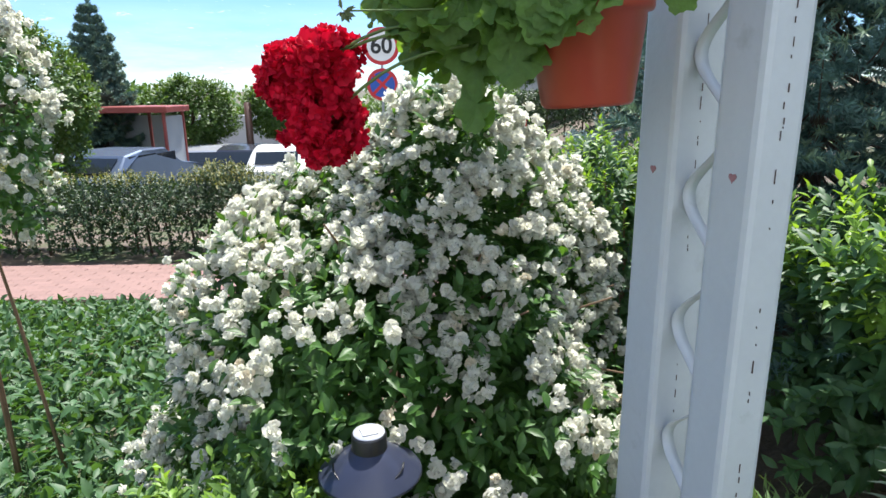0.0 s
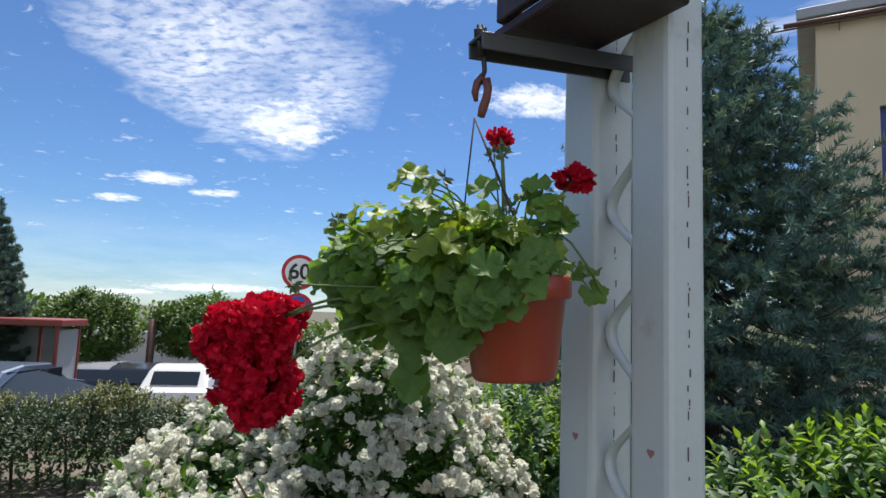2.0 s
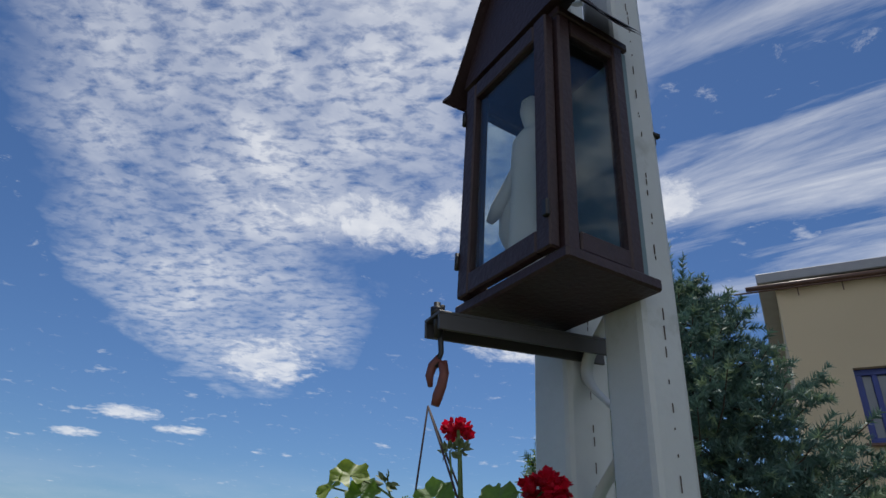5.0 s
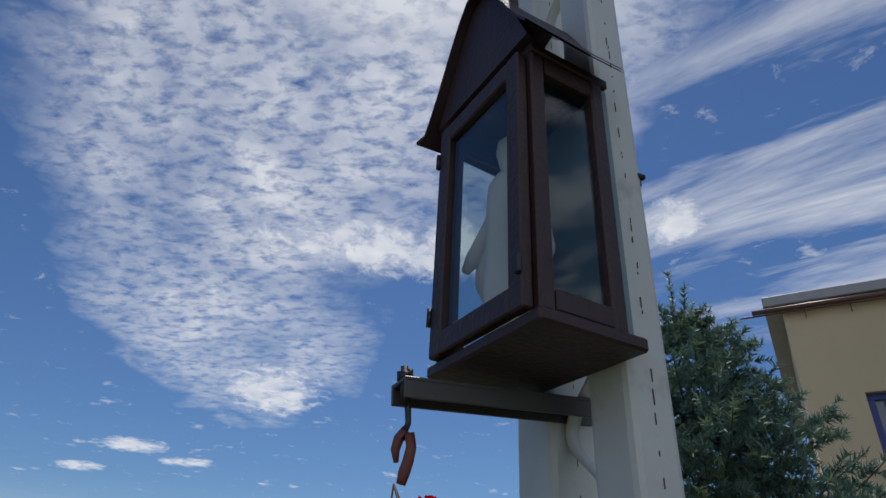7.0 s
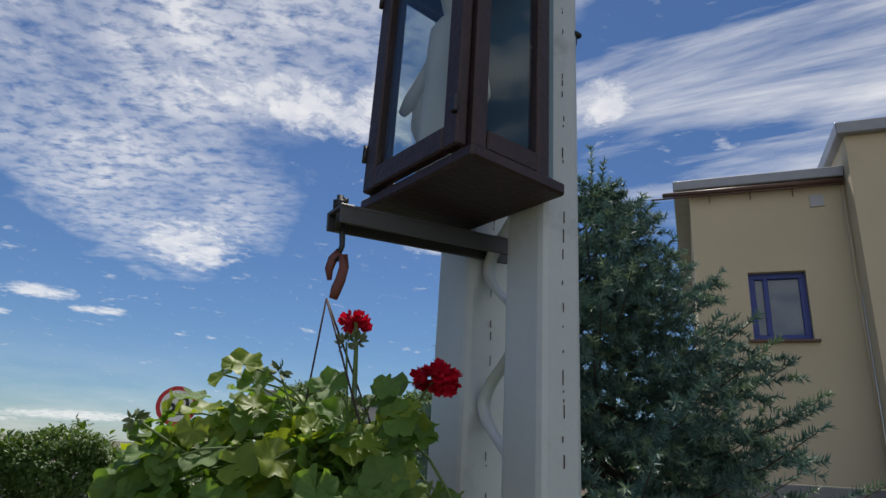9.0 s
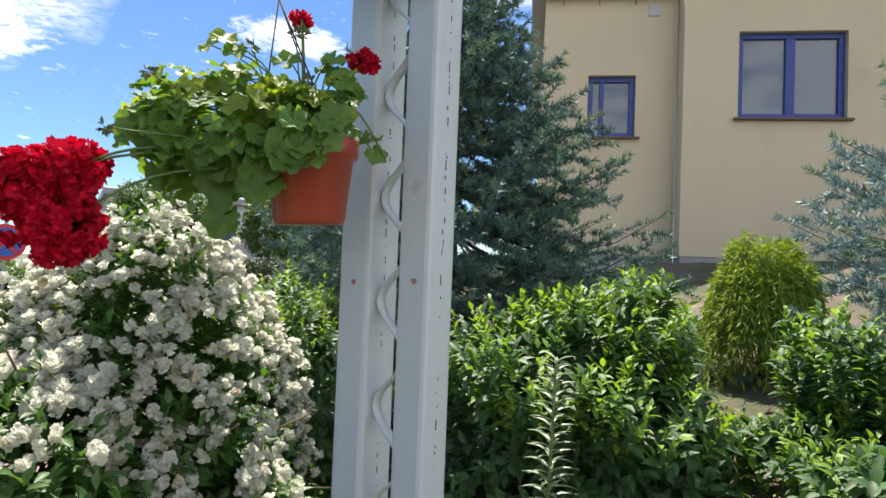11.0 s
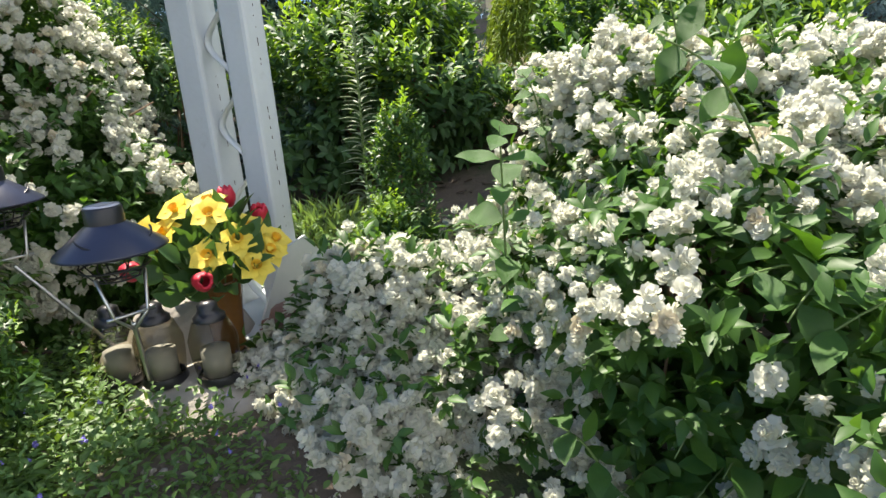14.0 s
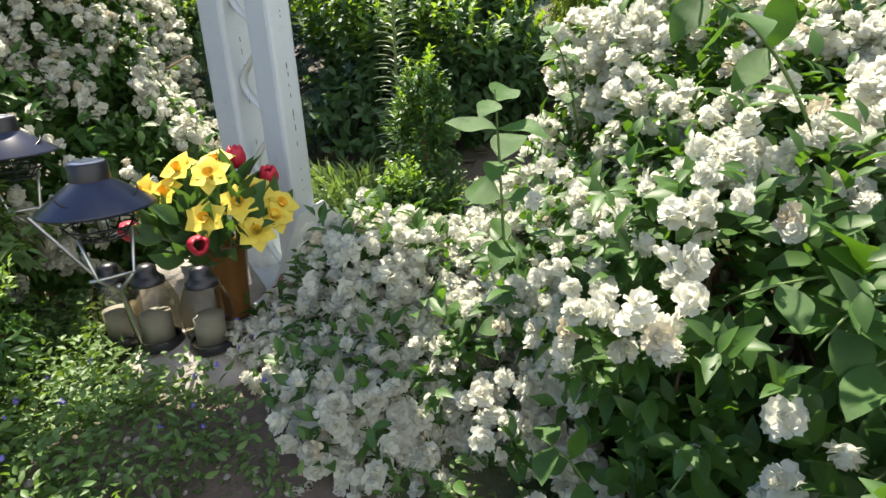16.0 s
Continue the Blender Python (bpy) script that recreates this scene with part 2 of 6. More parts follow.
m_gutter = material("brown_gutter", (0.12, 0.065, 0.05), 0.45, vary=0.2)
m_blind = material("white_blind", (0.75, 0.77, 0.8), 0.7, vary=0.04)
m_conc = material("rough_grey_stone", (0.34, 0.31, 0.27), 0.9, vary=0.3, scale=6, bump=0.7, fine=40, stain=(0.2, 0.18, 0.15), stain_scale=5)
m_redstone = material("reddish_granite", (0.26, 0.16, 0.14), 0.8, vary=0.4, scale=20, bump=0.5)
m_navy = material("dark_navy_plastic", (0.03, 0.035, 0.06), 0.28, vary=0.15)
m_black = material("black_plastic", (0.015, 0.015, 0.017), 0.35, vary=0.2)
# pale base colour stands in for the sky reflected on the panel
m_solar = material("sky_sheen_solar_panel", (0.50, 0.51, 0.56), 0.2, vary=0.08, scale=40)
m_chrome = material("dull_steel_rod", (0.5, 0.5, 0.48), 0.3, metal=0.9, vary=0.15, scale=40)
m_brown = material("brown_glossy_vase", (0.16, 0.075, 0.022), 0.22, vary=0.3, scale=6)
m_yellow = material("yellow_silk_petal", (0.85, 0.68, 0.09), 0.6, vary=0.2, scale=25, island=0.5, through_light=0.2)
m_orange = material("orange_trumpet", (0.80, 0.45, 0.03), 0.6, vary=0.2)
m_tulip = material("red_silk_tulip", (0.55, 0.02, 0.045), 0.5, vary=0.25, island=0.4)
m_candle = material("grey_wax", (0.33, 0.32, 0.29), 0.6, vary=0.15)
m_statue = material("white_plaster", (0.72, 0.71, 0.69), 0.6, vary=0.06, bump=0.1)
m_signred = material("sign_red", (0.55, 0.02, 0.03), 0.4, vary=0.05)
m_signwhite = material("sign_white", (0.80, 0.80, 0.80), 0.4, vary=0.03)
m_signblue = material("sign_blue", (0.02, 0.09, 0.42), 0.4, vary=0.05)
m_signblack = material("sign_black", (0.02, 0.02, 0.02), 0.5, vary=0.05)
m_grey = material("galvanised_grey", (0.35, 0.36, 0.37), 0.5, metal=0.4, vary=0.1)
m_farwall = material("pale_grey_plaster", (0.48, 0.48, 0.5), 0.85, vary=0.06, scale=0.6)
m_shelter = material("shelter_dark_red", (0.26, 0.06, 0.05), 0.5, vary=0.15)
m_panel = material("milky_shelter_glass", (0.45, 0.47, 0.48), 0.25, vary=0.1, scale=1.5)
m_asphalt = material("asphalt", (0.06, 0.06, 0.062), 0.9, vary=0.2, scale=2)
m_tyre = material("tyre_rubber", (0.02, 0.02, 0.02), 0.8)
m_darkglass = material("dark_car_glass", (0.02, 0.025, 0.03), 0.08)


def glass_material(name, colour=(1, 1, 1), rough=0.02, mix=0.75):
    m = bpy.data.materials.new(name)
    m.use_nodes = True
    N, L = m.node_tree.nodes, m.node_tree.links
    N.remove(N["Principled BSDF"])
    tr, gl, ms, fr = N.new("ShaderNodeBsdfTransparent"), N.new("ShaderNodeBsdfGlossy"), N.new("ShaderNodeMixShader"), N.new("ShaderNodeLayerWeight")
    tr.inputs[0].default_value = (*colour, 1)
    gl.inputs["Roughness"].default_value = rough
    fr.inputs[0].default_value = 0.5
    pw, ad = N.new("ShaderNodeMath"), N.new("ShaderNodeMath")
    pw.operation, ad.operation = "POWER", "MULTIPLY_ADD"
    pw.inputs[1].default_value, ad.inputs[1].default_value, ad.inputs[2].default_value = 4.0, 0.6, 0.035
    L.new(fr.outputs["Facing"], pw.inputs[0])
    L.new(pw.outputs[0], ad.inputs[0])
    L.new(ad.outputs[0], ms.inputs[0])
    L.new(tr.outputs[0], ms.inputs[1])
    L.new(gl.outputs[0], ms.inputs[2])
    L.new(ms.outputs[0], N["Material Output"].inputs[0])
    return m


m_glass = glass_material("clear_glass", (0.86, 0.9, 0.9))
m_blueglass = glass_material("dusty_blue_glass", (0.30, 0.42, 0.47), 0.12)
m_window = material("window_glass", (0.10, 0.13, 0.17), 0.05, vary=0.1, gloss=1.0)
m_jar = glass_material("dusty_jar_glass", (0.72, 0.7, 0.62), 0.15)

# ---- mesh helpers ----
SMALL = {"foliage", "blossoms", "faded_blossoms", "stem_wood", "needles", "new_growth", "young_growth", "branch_wood", "leaves", "seam_crack", "crown"}


def mesh_of(name, verts, faces, smooth=True):
    me = bpy.data.meshes.new(name)
    me.from_pydata([tuple(map(float, v)) for v in verts] if not isinstance(verts, np.ndarray) else verts.tolist(), [],
                   faces.tolist() if isinstance(faces, np.ndarray) else faces)
    me.polygons.foreach_set("use_smooth", np.full(len(me.polygons), smooth, dtype=bool))
    me.update()
    return me


def part(name, data, mat, parent=None, label="", smooth=True):
    """Links a mesh, a bmesh or (verts, faces) as one object under its thing."""
    if isinstance(data, bmesh.types.BMesh):
        me = bpy.data.meshes.new(name)
        data.to_mesh(me)
        data.free()
        if smooth:
            me.polygons.foreach_set("use_smooth", np.ones(len(me.polygons), dtype=bool))
    elif isinstance(data, tuple):
        me = mesh_of(name, data[0], data[1], smooth)
    else:
        me = data
    if not me.materials:
        me.materials.append(mat)
    ob = new(name, me)
    ob.parent = parent
    if label:
        ob["label"] = label
    if parent is not None and name in SMALL:
        ob["kind"] = "stuff"
    return ob


def thing(name, at, label, category, group="", kind=""):
    ob = new(name)
    ob.location = at
    ob.empty_display_size = 0.05
    return tagged(ob, label, category, group, kind)


def join(*items):
    V, F, n = [], [], 0
    for v, f in items:
        v = np.asarray(v, float)
        V.append(v)
        F += [tuple(int(i) + n for i in q) for q in f]
        n += len(v)
    return np.vstack(V), F


def moved(data, m):
    v = np.asarray(data[0], float)
    A = np.array(m)
    return v @ A[:3, :3].T + A[:3, 3], data[1]


def box(sx, sy, sz, at=(0, 0, 0), bevel=0.004, turn=0.0, seg=1):
    """A bevelled block, centred on at, turned about z (degrees)."""
    bm = bmesh.new()
    bmesh.ops.create_cube(bm, size=1)
    bmesh.ops.scale(bm, vec=(sx, sy, sz), verts=bm.verts)
    if bevel:
        bmesh.ops.bevel(bm, geom=bm.edges[:], offset=min(bevel, 0.4 * min(sx, sy, sz)), segments=seg, affect="EDGES")
    bmesh.ops.transform(bm, matrix=pose(*at, 0, 0, turn), verts=bm.verts)
    bm.verts.index_update()
    out = np.array([v.co[:] for v in bm.verts]), [tuple(v.index for v in f.verts) for f in bm.faces]
    bm.free()
    return out


def sweep(pts, radii, n=8, cap=True):
    """A round tapered tube along points."""
    pts = np.asarray(pts, float)
    radii = np.broadcast_to(np.asarray(radii, float), (len(pts),))
    tan = np.gradient(pts, axis=0)
    tan /= np.linalg.norm(tan, axis=1)[:, None] + 1e-12
    ref = np.array([0, 0, 1.0]) if abs(tan[0, 2]) < 0.9 else np.array([1.0, 0, 0])
    V, F = [], []
    ang = np.arange(n) * 2 * math.pi / n
    for p, t, r in zip(pts, tan, radii):
        u = np.cross(t, ref)
        u /= np.linalg.norm(u) + 1e-12
        w = np.cross(u, t)
        V.append(p + r * (np.cos(ang)[:, None] * u + np.sin(ang)[:, None] * w))
    for i in range(len(pts) - 1):
        for k in range(n):
            a, b = i * n + k, i * n + (k + 1) % n
            F.append((a, a + n, b + n, b))
    if cap:
        F += [tuple(range(n)), tuple((len(pts) - 1) * n + k for k in range(n - 1, -1, -1))]
    return np.vstack(V), F


def lathe(profile, n=24, squash=1.0):
    """Turned shape about z from (radius, height) pairs."""
    ang = np.arange(n) * 2 * math.pi / n
    V = np.vstack([np.stack([r * np.cos(ang), r * squash * np.sin(ang), np.full(n, z)], 1) for r, z in profile])
    F = []
    for i in range(len(profile) - 1):
        for k in range(n):
            a, b = i * n + k, i * n + (k + 1) % n
            F.append((a, b, b + n, a + n))
    return V, F


def unit(v):
    v = np.asarray(v, float)
    return v / (np.linalg.norm(v, axis=-1, keepdims=True) + 1e-12)


def frames(along, up):
    """Rotation matrices whose y runs along, z near up."""
    y = unit(along)
    x = unit(np.cross(y, up))
    z = np.cross(x, y)
    return np.stack([x, y, z], -1)


def strew(template, P, R, S):
    """Copies a small (verts, faces) template to many places as one mesh."""
    tv, tf = np.asarray(template[0], float), template[1]
    S = np.asarray(S, float)
    S = S[:, None, None] if S.ndim == 1 else S[:, None, :]
    V = np.einsum("nij,nkj->nki", R, tv[None] * S) + np.asarray(P)[:, None, :]
    n, k = len(P), len(tv)
    F = []
    for f in tf:
        F.append(np.arange(n)[:, None] * k + np.array(f)[None])
    sizes = {len(f) for f in tf}
    if len(sizes) == 1:
        return V.reshape(-1, 3), np.stack(F, 1).reshape(-1, len(tf[0]))
    return V.reshape(-1, 3), [tuple(q) for fs in F for q in fs.tolist()]


def blade(width=0.5, fold=0.12, curl=0.18, rows=3):
    """A pointed leaf of length 1 along y, folded at its rib and curling down."""
    V, F = [(0, 0, 0)], []
    prof = {2: (0.9, 0.8), 3: (0.75, 1.0, 0.6), 4: (0.62, 0.98, 0.92, 0.5), 6: (0.42, 0.8, 0.99, 1.0, 0.84, 0.5)}[rows]
    for i, w in enumerate(prof):
        y = (i + 1) / (rows + 1)
        z = -curl * y * y
        V += [(-width * w / 2, y, z + fold * w), (0, y, z), (width * w / 2, y, z + fold * w)]
    V.append((0, 1, -curl))
    F += [(0, 2, 1), (0, 3, 2)]
    for i in range(rows - 1):
        a = 1 + 3 * i
        F += [(a, a + 1, a + 4), (a, a + 4, a + 3), (a + 1, a + 2, a + 5), (a + 1, a + 5, a + 4)]
    a, t = 1 + 3 * (rows - 1), len(V) - 1
    F += [(a, a + 1, t), (a + 1, a + 2, t)]
    return np.array(V, float), F


LEAF2, LEAF3, LEAF4 = blade(0.5, 0.1, 0.2, 2), blade(0.46, 0.1, 0.25, 3), blade(0.56, 0.10, 0.22, 4)
THIN = blade(0.16, 0.03, 0.35, 2)
NEEDLE = (np.array([(-0.5, 0, 0), (0.5, 0, 0), (0, 1, 0)], float) * (0.21, 1, 1), [(0, 1, 2)])


def dirs(n, rng, up=0.0):
    v = rng.normal(size=(n, 3))
    v[:, 2] += up
    return unit(v)


def shoots(n, centre, radii, rng, inner=0.72, zmin=0.0, lumps=0.18, seed=0.0, front=None):
    """Places and outward ways of shoots in the rim of a lumpy rounded bush."""
    d = dirs(n * 3, rng)
    p = d * (inner + (1 - inner) * rng.random((len(d), 1)) ** 0.6)
    k = 1 + lumps * (np.sin(d[:, 0] * 5 + seed) * np.cos(d[:, 1] * 4.3 + seed * 2) + 0.7 * np.sin(d[:, 2] * 6.1 + d[:, 0] * 3 + seed))
    q = np.asarray(centre) + p * np.asarray(radii) * k[:, None]
    ok = q[:, 2] > zmin
    if front is not None:
        ok &= (d @ unit(np.array(front))) > -0.25
    q, d = q[ok][:n], d[ok][:n]
    w = unit(d / np.asarray(radii) + np.array([0, 0, 0.55]) / max(radii))
    return q, w


def leafy(P, W, rng, per=8, length=0.12, size=0.05, template=LEAF2, spread=1.0, jitter=0.25):
    """Leaves in pairs along each shoot."""
    n = len(P)
    s = np.tile(np.linspace(0.0, 1.0, per), n)
    base = np.repeat(P, per, 0) + np.repeat(W, per, 0) * (s * length)[:, None]
    ax = np.repeat(W, per, 0)
    r = rng.normal(size=(n * per, 3))
    side = unit(np.cross(ax, r))
    out = unit(side * (1.15 - 0.65 * s)[:, None] * spread + ax * 0.7 + rng.normal(size=side.shape) * jitter)
    R = frames(out, unit(ax + np.array([0, 0, 0.9]) + rng.normal(size=ax.shape) * 0.2))
    S = size * (0.65 + 0.6 * rng.random(n * per)) * (1.05 - 0.35 * s)
    return strew(template, base, R, S)


def rosette(petals, rng, rings=(0.2, 0.6, 0.95, 1.3, 1.65), size=0.40, ruffle=0.5):
    """A double flower of unit radius, facing +z, of cupped ruffled petals."""
    T = (np.array([(0, 0, 0), (-0.55, 0.55, 0.08), (0.0, 0.6, -0.08), (0.55, 0.52, 0.06), (-0.34, 0.98, 0.16), (0.06, 0.92, -0.02), (0.36, 1.02, 0.1)]),
         [(0, 2, 1), (0, 3, 2), (1, 2, 5), (1, 5, 4), (2, 3, 6), (2, 6, 5)])
    P, R, S = [], [], []
    for k in range(petals):
        tilt = rings[k % len(rings)] + rng.normal() * 0.1
        a = k * 2.4 + rng.normal() * 0.2
        d = np.array([math.sin(tilt) * math.cos(a), math.sin(tilt) * math.sin(a), math.cos(tilt)])
        P.append(d * 0.34 + rng.normal(size=3) * 0.05)
        R.append(frames(d[None] + rng.normal(size=3) * ruffle, np.array([[-d[0] * 0.3, -d[1] * 0.3, 1.0]]))[0])
        S.append(size * 1.5 * (0.8 + 0.35 * rng.random()))
    body = lathe([(0.001, 0.55), (0.34, 0.42), (0.52, 0.12), (0.46, -0.18), (0.15, -0.36)], 7)
    pet = strew(T, np.array(P), np.array(R), np.array(S))
    tri = [t for q in body[1] for t in ((q[0], q[1], q[2]), (q[0], q[2], q[3]))]
    return join((body[0], tri), (pet[0], [tuple(q) for q in pet[1].tolist()]))


def blossoms(P, N, rng, radius, petals=16, kinds=4):
    """Many double flowers at P facing N, as one mesh of several flower shapes."""
    out = []
    which = rng.integers(0, kinds, len(P))
    for k in range(kinds):
        i = np.where(which == k)[0]
        if len(i) == 0:
            continue
        t = rosette(petals, rng)
        R = frames(unit(np.cross(N[i], rng.normal(size=(len(i), 3)))), N[i])
        v, f = strew(t, P[i], R, radius * (0.75 + 0.5 * rng.random(len(i))))
        out.append((v, f.tolist()))
    return join(*out)

# ---- ground and setting ----
def ease(u):
    u = min(max(u, 0.0), 1.0)
    return u * u * (3 - 2 * u)


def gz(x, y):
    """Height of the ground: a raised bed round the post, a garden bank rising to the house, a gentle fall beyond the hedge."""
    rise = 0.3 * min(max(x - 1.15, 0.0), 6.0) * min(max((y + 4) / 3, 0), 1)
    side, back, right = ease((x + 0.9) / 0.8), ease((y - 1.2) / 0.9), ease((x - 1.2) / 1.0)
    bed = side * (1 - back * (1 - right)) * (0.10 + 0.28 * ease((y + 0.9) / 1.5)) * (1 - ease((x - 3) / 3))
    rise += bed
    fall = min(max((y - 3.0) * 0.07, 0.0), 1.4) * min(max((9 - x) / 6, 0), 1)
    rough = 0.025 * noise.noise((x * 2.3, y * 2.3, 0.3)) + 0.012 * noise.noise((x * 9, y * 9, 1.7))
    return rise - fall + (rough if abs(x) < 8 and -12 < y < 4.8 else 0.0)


def graded(lo, hi, n, far):
    inner = np.linspace(lo, hi, n)
    outer = [12, 16, 22, 32, 50, 90, 200, 600, 1800]
    return np.array([-v - far for v in reversed(outer)] + list(inner) + [v + far for v in outer])


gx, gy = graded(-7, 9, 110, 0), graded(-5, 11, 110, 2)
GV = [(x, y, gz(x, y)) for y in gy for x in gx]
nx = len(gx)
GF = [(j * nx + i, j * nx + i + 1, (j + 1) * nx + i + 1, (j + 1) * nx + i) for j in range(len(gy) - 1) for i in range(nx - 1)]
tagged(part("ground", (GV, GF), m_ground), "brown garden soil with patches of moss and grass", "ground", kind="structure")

# street strip far behind the hedge
tagged(part("road", (np.array([(-60, 17, -0.95), (30, 17, -0.95), (30, 23, -1.37), (-60, 23, -1.37)], float) + (0, 0, 0.0), [(0, 1, 2, 3)]), m_asphalt),
       "grey asphalt road and parking strip", "road", kind="structure")

# ---- foliage kinds ----
def mock_orange(at, centre, radii, rng, n_shoots, n_clusters, flower, leaf, seed, label, front, petals=16, zmin=0.08, n_stems=26, lobes=(), bloom=None, taper=0.0):
    """White double-flowering shrub: stems, foliage, blossoms."""
    root = thing("mock_orange_shrub", at, label, "shrub")
    o = np.array(at)
    st = []
    for k in range(n_stems):
        d = dirs(1, rng, 0.5)[0]
        d[2] = abs(d[2])
        tip = np.array(centre) + d * np.array(radii) * 0.9
        b = np.array([at[0], at[1], gz(at[0], at[1])]) + rng.normal(size=3) * (0.08, 0.08, 0)
        s = np.linspace(0, 1, 7)[:, None]
        bow = np.array([0, 0, 0.25]) * np.sin(s * math.pi)
        st.append(sweep(b * (1 - s) + tip * s + bow - o, np.linspace(0.009, 0.003, 7), 5))
    part("stem_wood", join(*st), m_twig, root)

    def narrowed(q):
        """Draws the upper half in towards the crown's axis."""
        k = 1 - taper * np.clip((q[:, 2] - centre[2]) / radii[2] + 0.35, 0, 1.2)
        q[:, :2] = np.array(centre)[:2] + (q[:, :2] - np.array(centre)[:2]) * k[:, None]
        return q

    P, W = shoots(n_shoots, centre, np.array(radii) * 0.94, rng, 0.42, zmin, 0.16, seed, front)
    P = narrowed(P)
    for c2, r2, k2 in lobes:
        Pl, Wl = shoots(int(n_shoots * k2 * 0.5), c2, np.array(r2) * 0.92, rng, 0.6, zmin, 0.16, seed + 1, front)
        P, W = np.vstack([P, Pl]), np.vstack([W, Wl])
    v, f = leafy(P, W, rng, 8, leaf * 2.2, leaf, LEAF3)
    part("foliage", (v - o, f), m_leafA, root, "pointed mid-green leaves")
    Pc, Wc = shoots(n_clusters, centre, radii, rng, 0.90, zmin, 0.16, seed, front)
    Pc = narrowed(Pc)
    if bloom is not None:
        keep = rng.random(len(Pc)) < bloom(Pc)
        Pc, Wc = Pc[keep], Wc[keep]
    for c2, r2, k2 in lobes:
        Pl, Wl = shoots(int(n_clusters * k2 * 2.2), c2, r2, rng, 0.80, zmin, 0.16, seed + 1, front)
        Pc, Wc = np.vstack([Pc, Pl]), np.vstack([Wc, Wl])
    k = rng.integers(2, 9, len(Pc))
    P2 = np.repeat(Pc, k, 0) + rng.normal(size=(k.sum(), 3)) * flower * 1.1 + np.repeat(Wc, k, 0) * flower * 2.2
    N2 = unit(np.repeat(Wc, k, 0) + rng.normal(size=(k.sum(), 3)) * 0.55)
    old = rng.random(len(P2)) < 0.035
    v, f = blossoms(P2[~old], N2[~old], rng, flower, petals)
    part("blossoms", (v - o, f), m_white, root, "clusters of white double flowers")
    v, f = blossoms(P2[old], N2[old], rng, flower * 0.9, petals)
    part("faded_blossoms", (v - o, f), m_cream, root, "browning cream flowers")
    return root


def leafy_shrub(at, centre, radii, rng, n, leaf, seed, label, young=0.35, name="leafy_shrub", green=None, tip=None, stems=18):
    root = thing(name, at, label, "shrub")
    o = np.array(at)
    st = []
    for k in range(stems):
        d = dirs(1, rng, 0.6)[0]
        d[2] = abs(d[2])
        top = np.array(centre) + d * np.array(radii) * 0.85
        b = np.array([at[0], at[1], gz(at[0], at[1])]) + rng.normal(size=3) * (0.07, 0.07, 0)
        s = np.linspace(0, 1, 5)[:, None]
        st.append(sweep(b * (1 - s) + top * s - o, np.linspace(0.008, 0.003, 5), 5))
    part("stem_wood", join(*st), m_twig, root)
    P, W = shoots(n, centre, radii, rng, 0.5, gz(*at[:2]) + 0.03, 0.27, seed)
    v, f = leafy(P, W, rng, 9, leaf * 1.8, leaf, LEAF3)
    part("foliage", (v - o, f), green or m_weig, root)
    if young:
        P, W = shoots(int(n * young), centre, radii, rng, 0.9, centre[2] + 0.05 * radii[2], 0.27, seed)
        W = unit(W + np.array([0, 0, 0.9]))
        v, f = leafy(P, W, rng, 10, leaf * 2.1, leaf * 0.7, LEAF3, spread=0.8)
        part("young_growth", (v - o, f), tip or m_weigy, root, "upright yellow-green shoot tips")
    return root


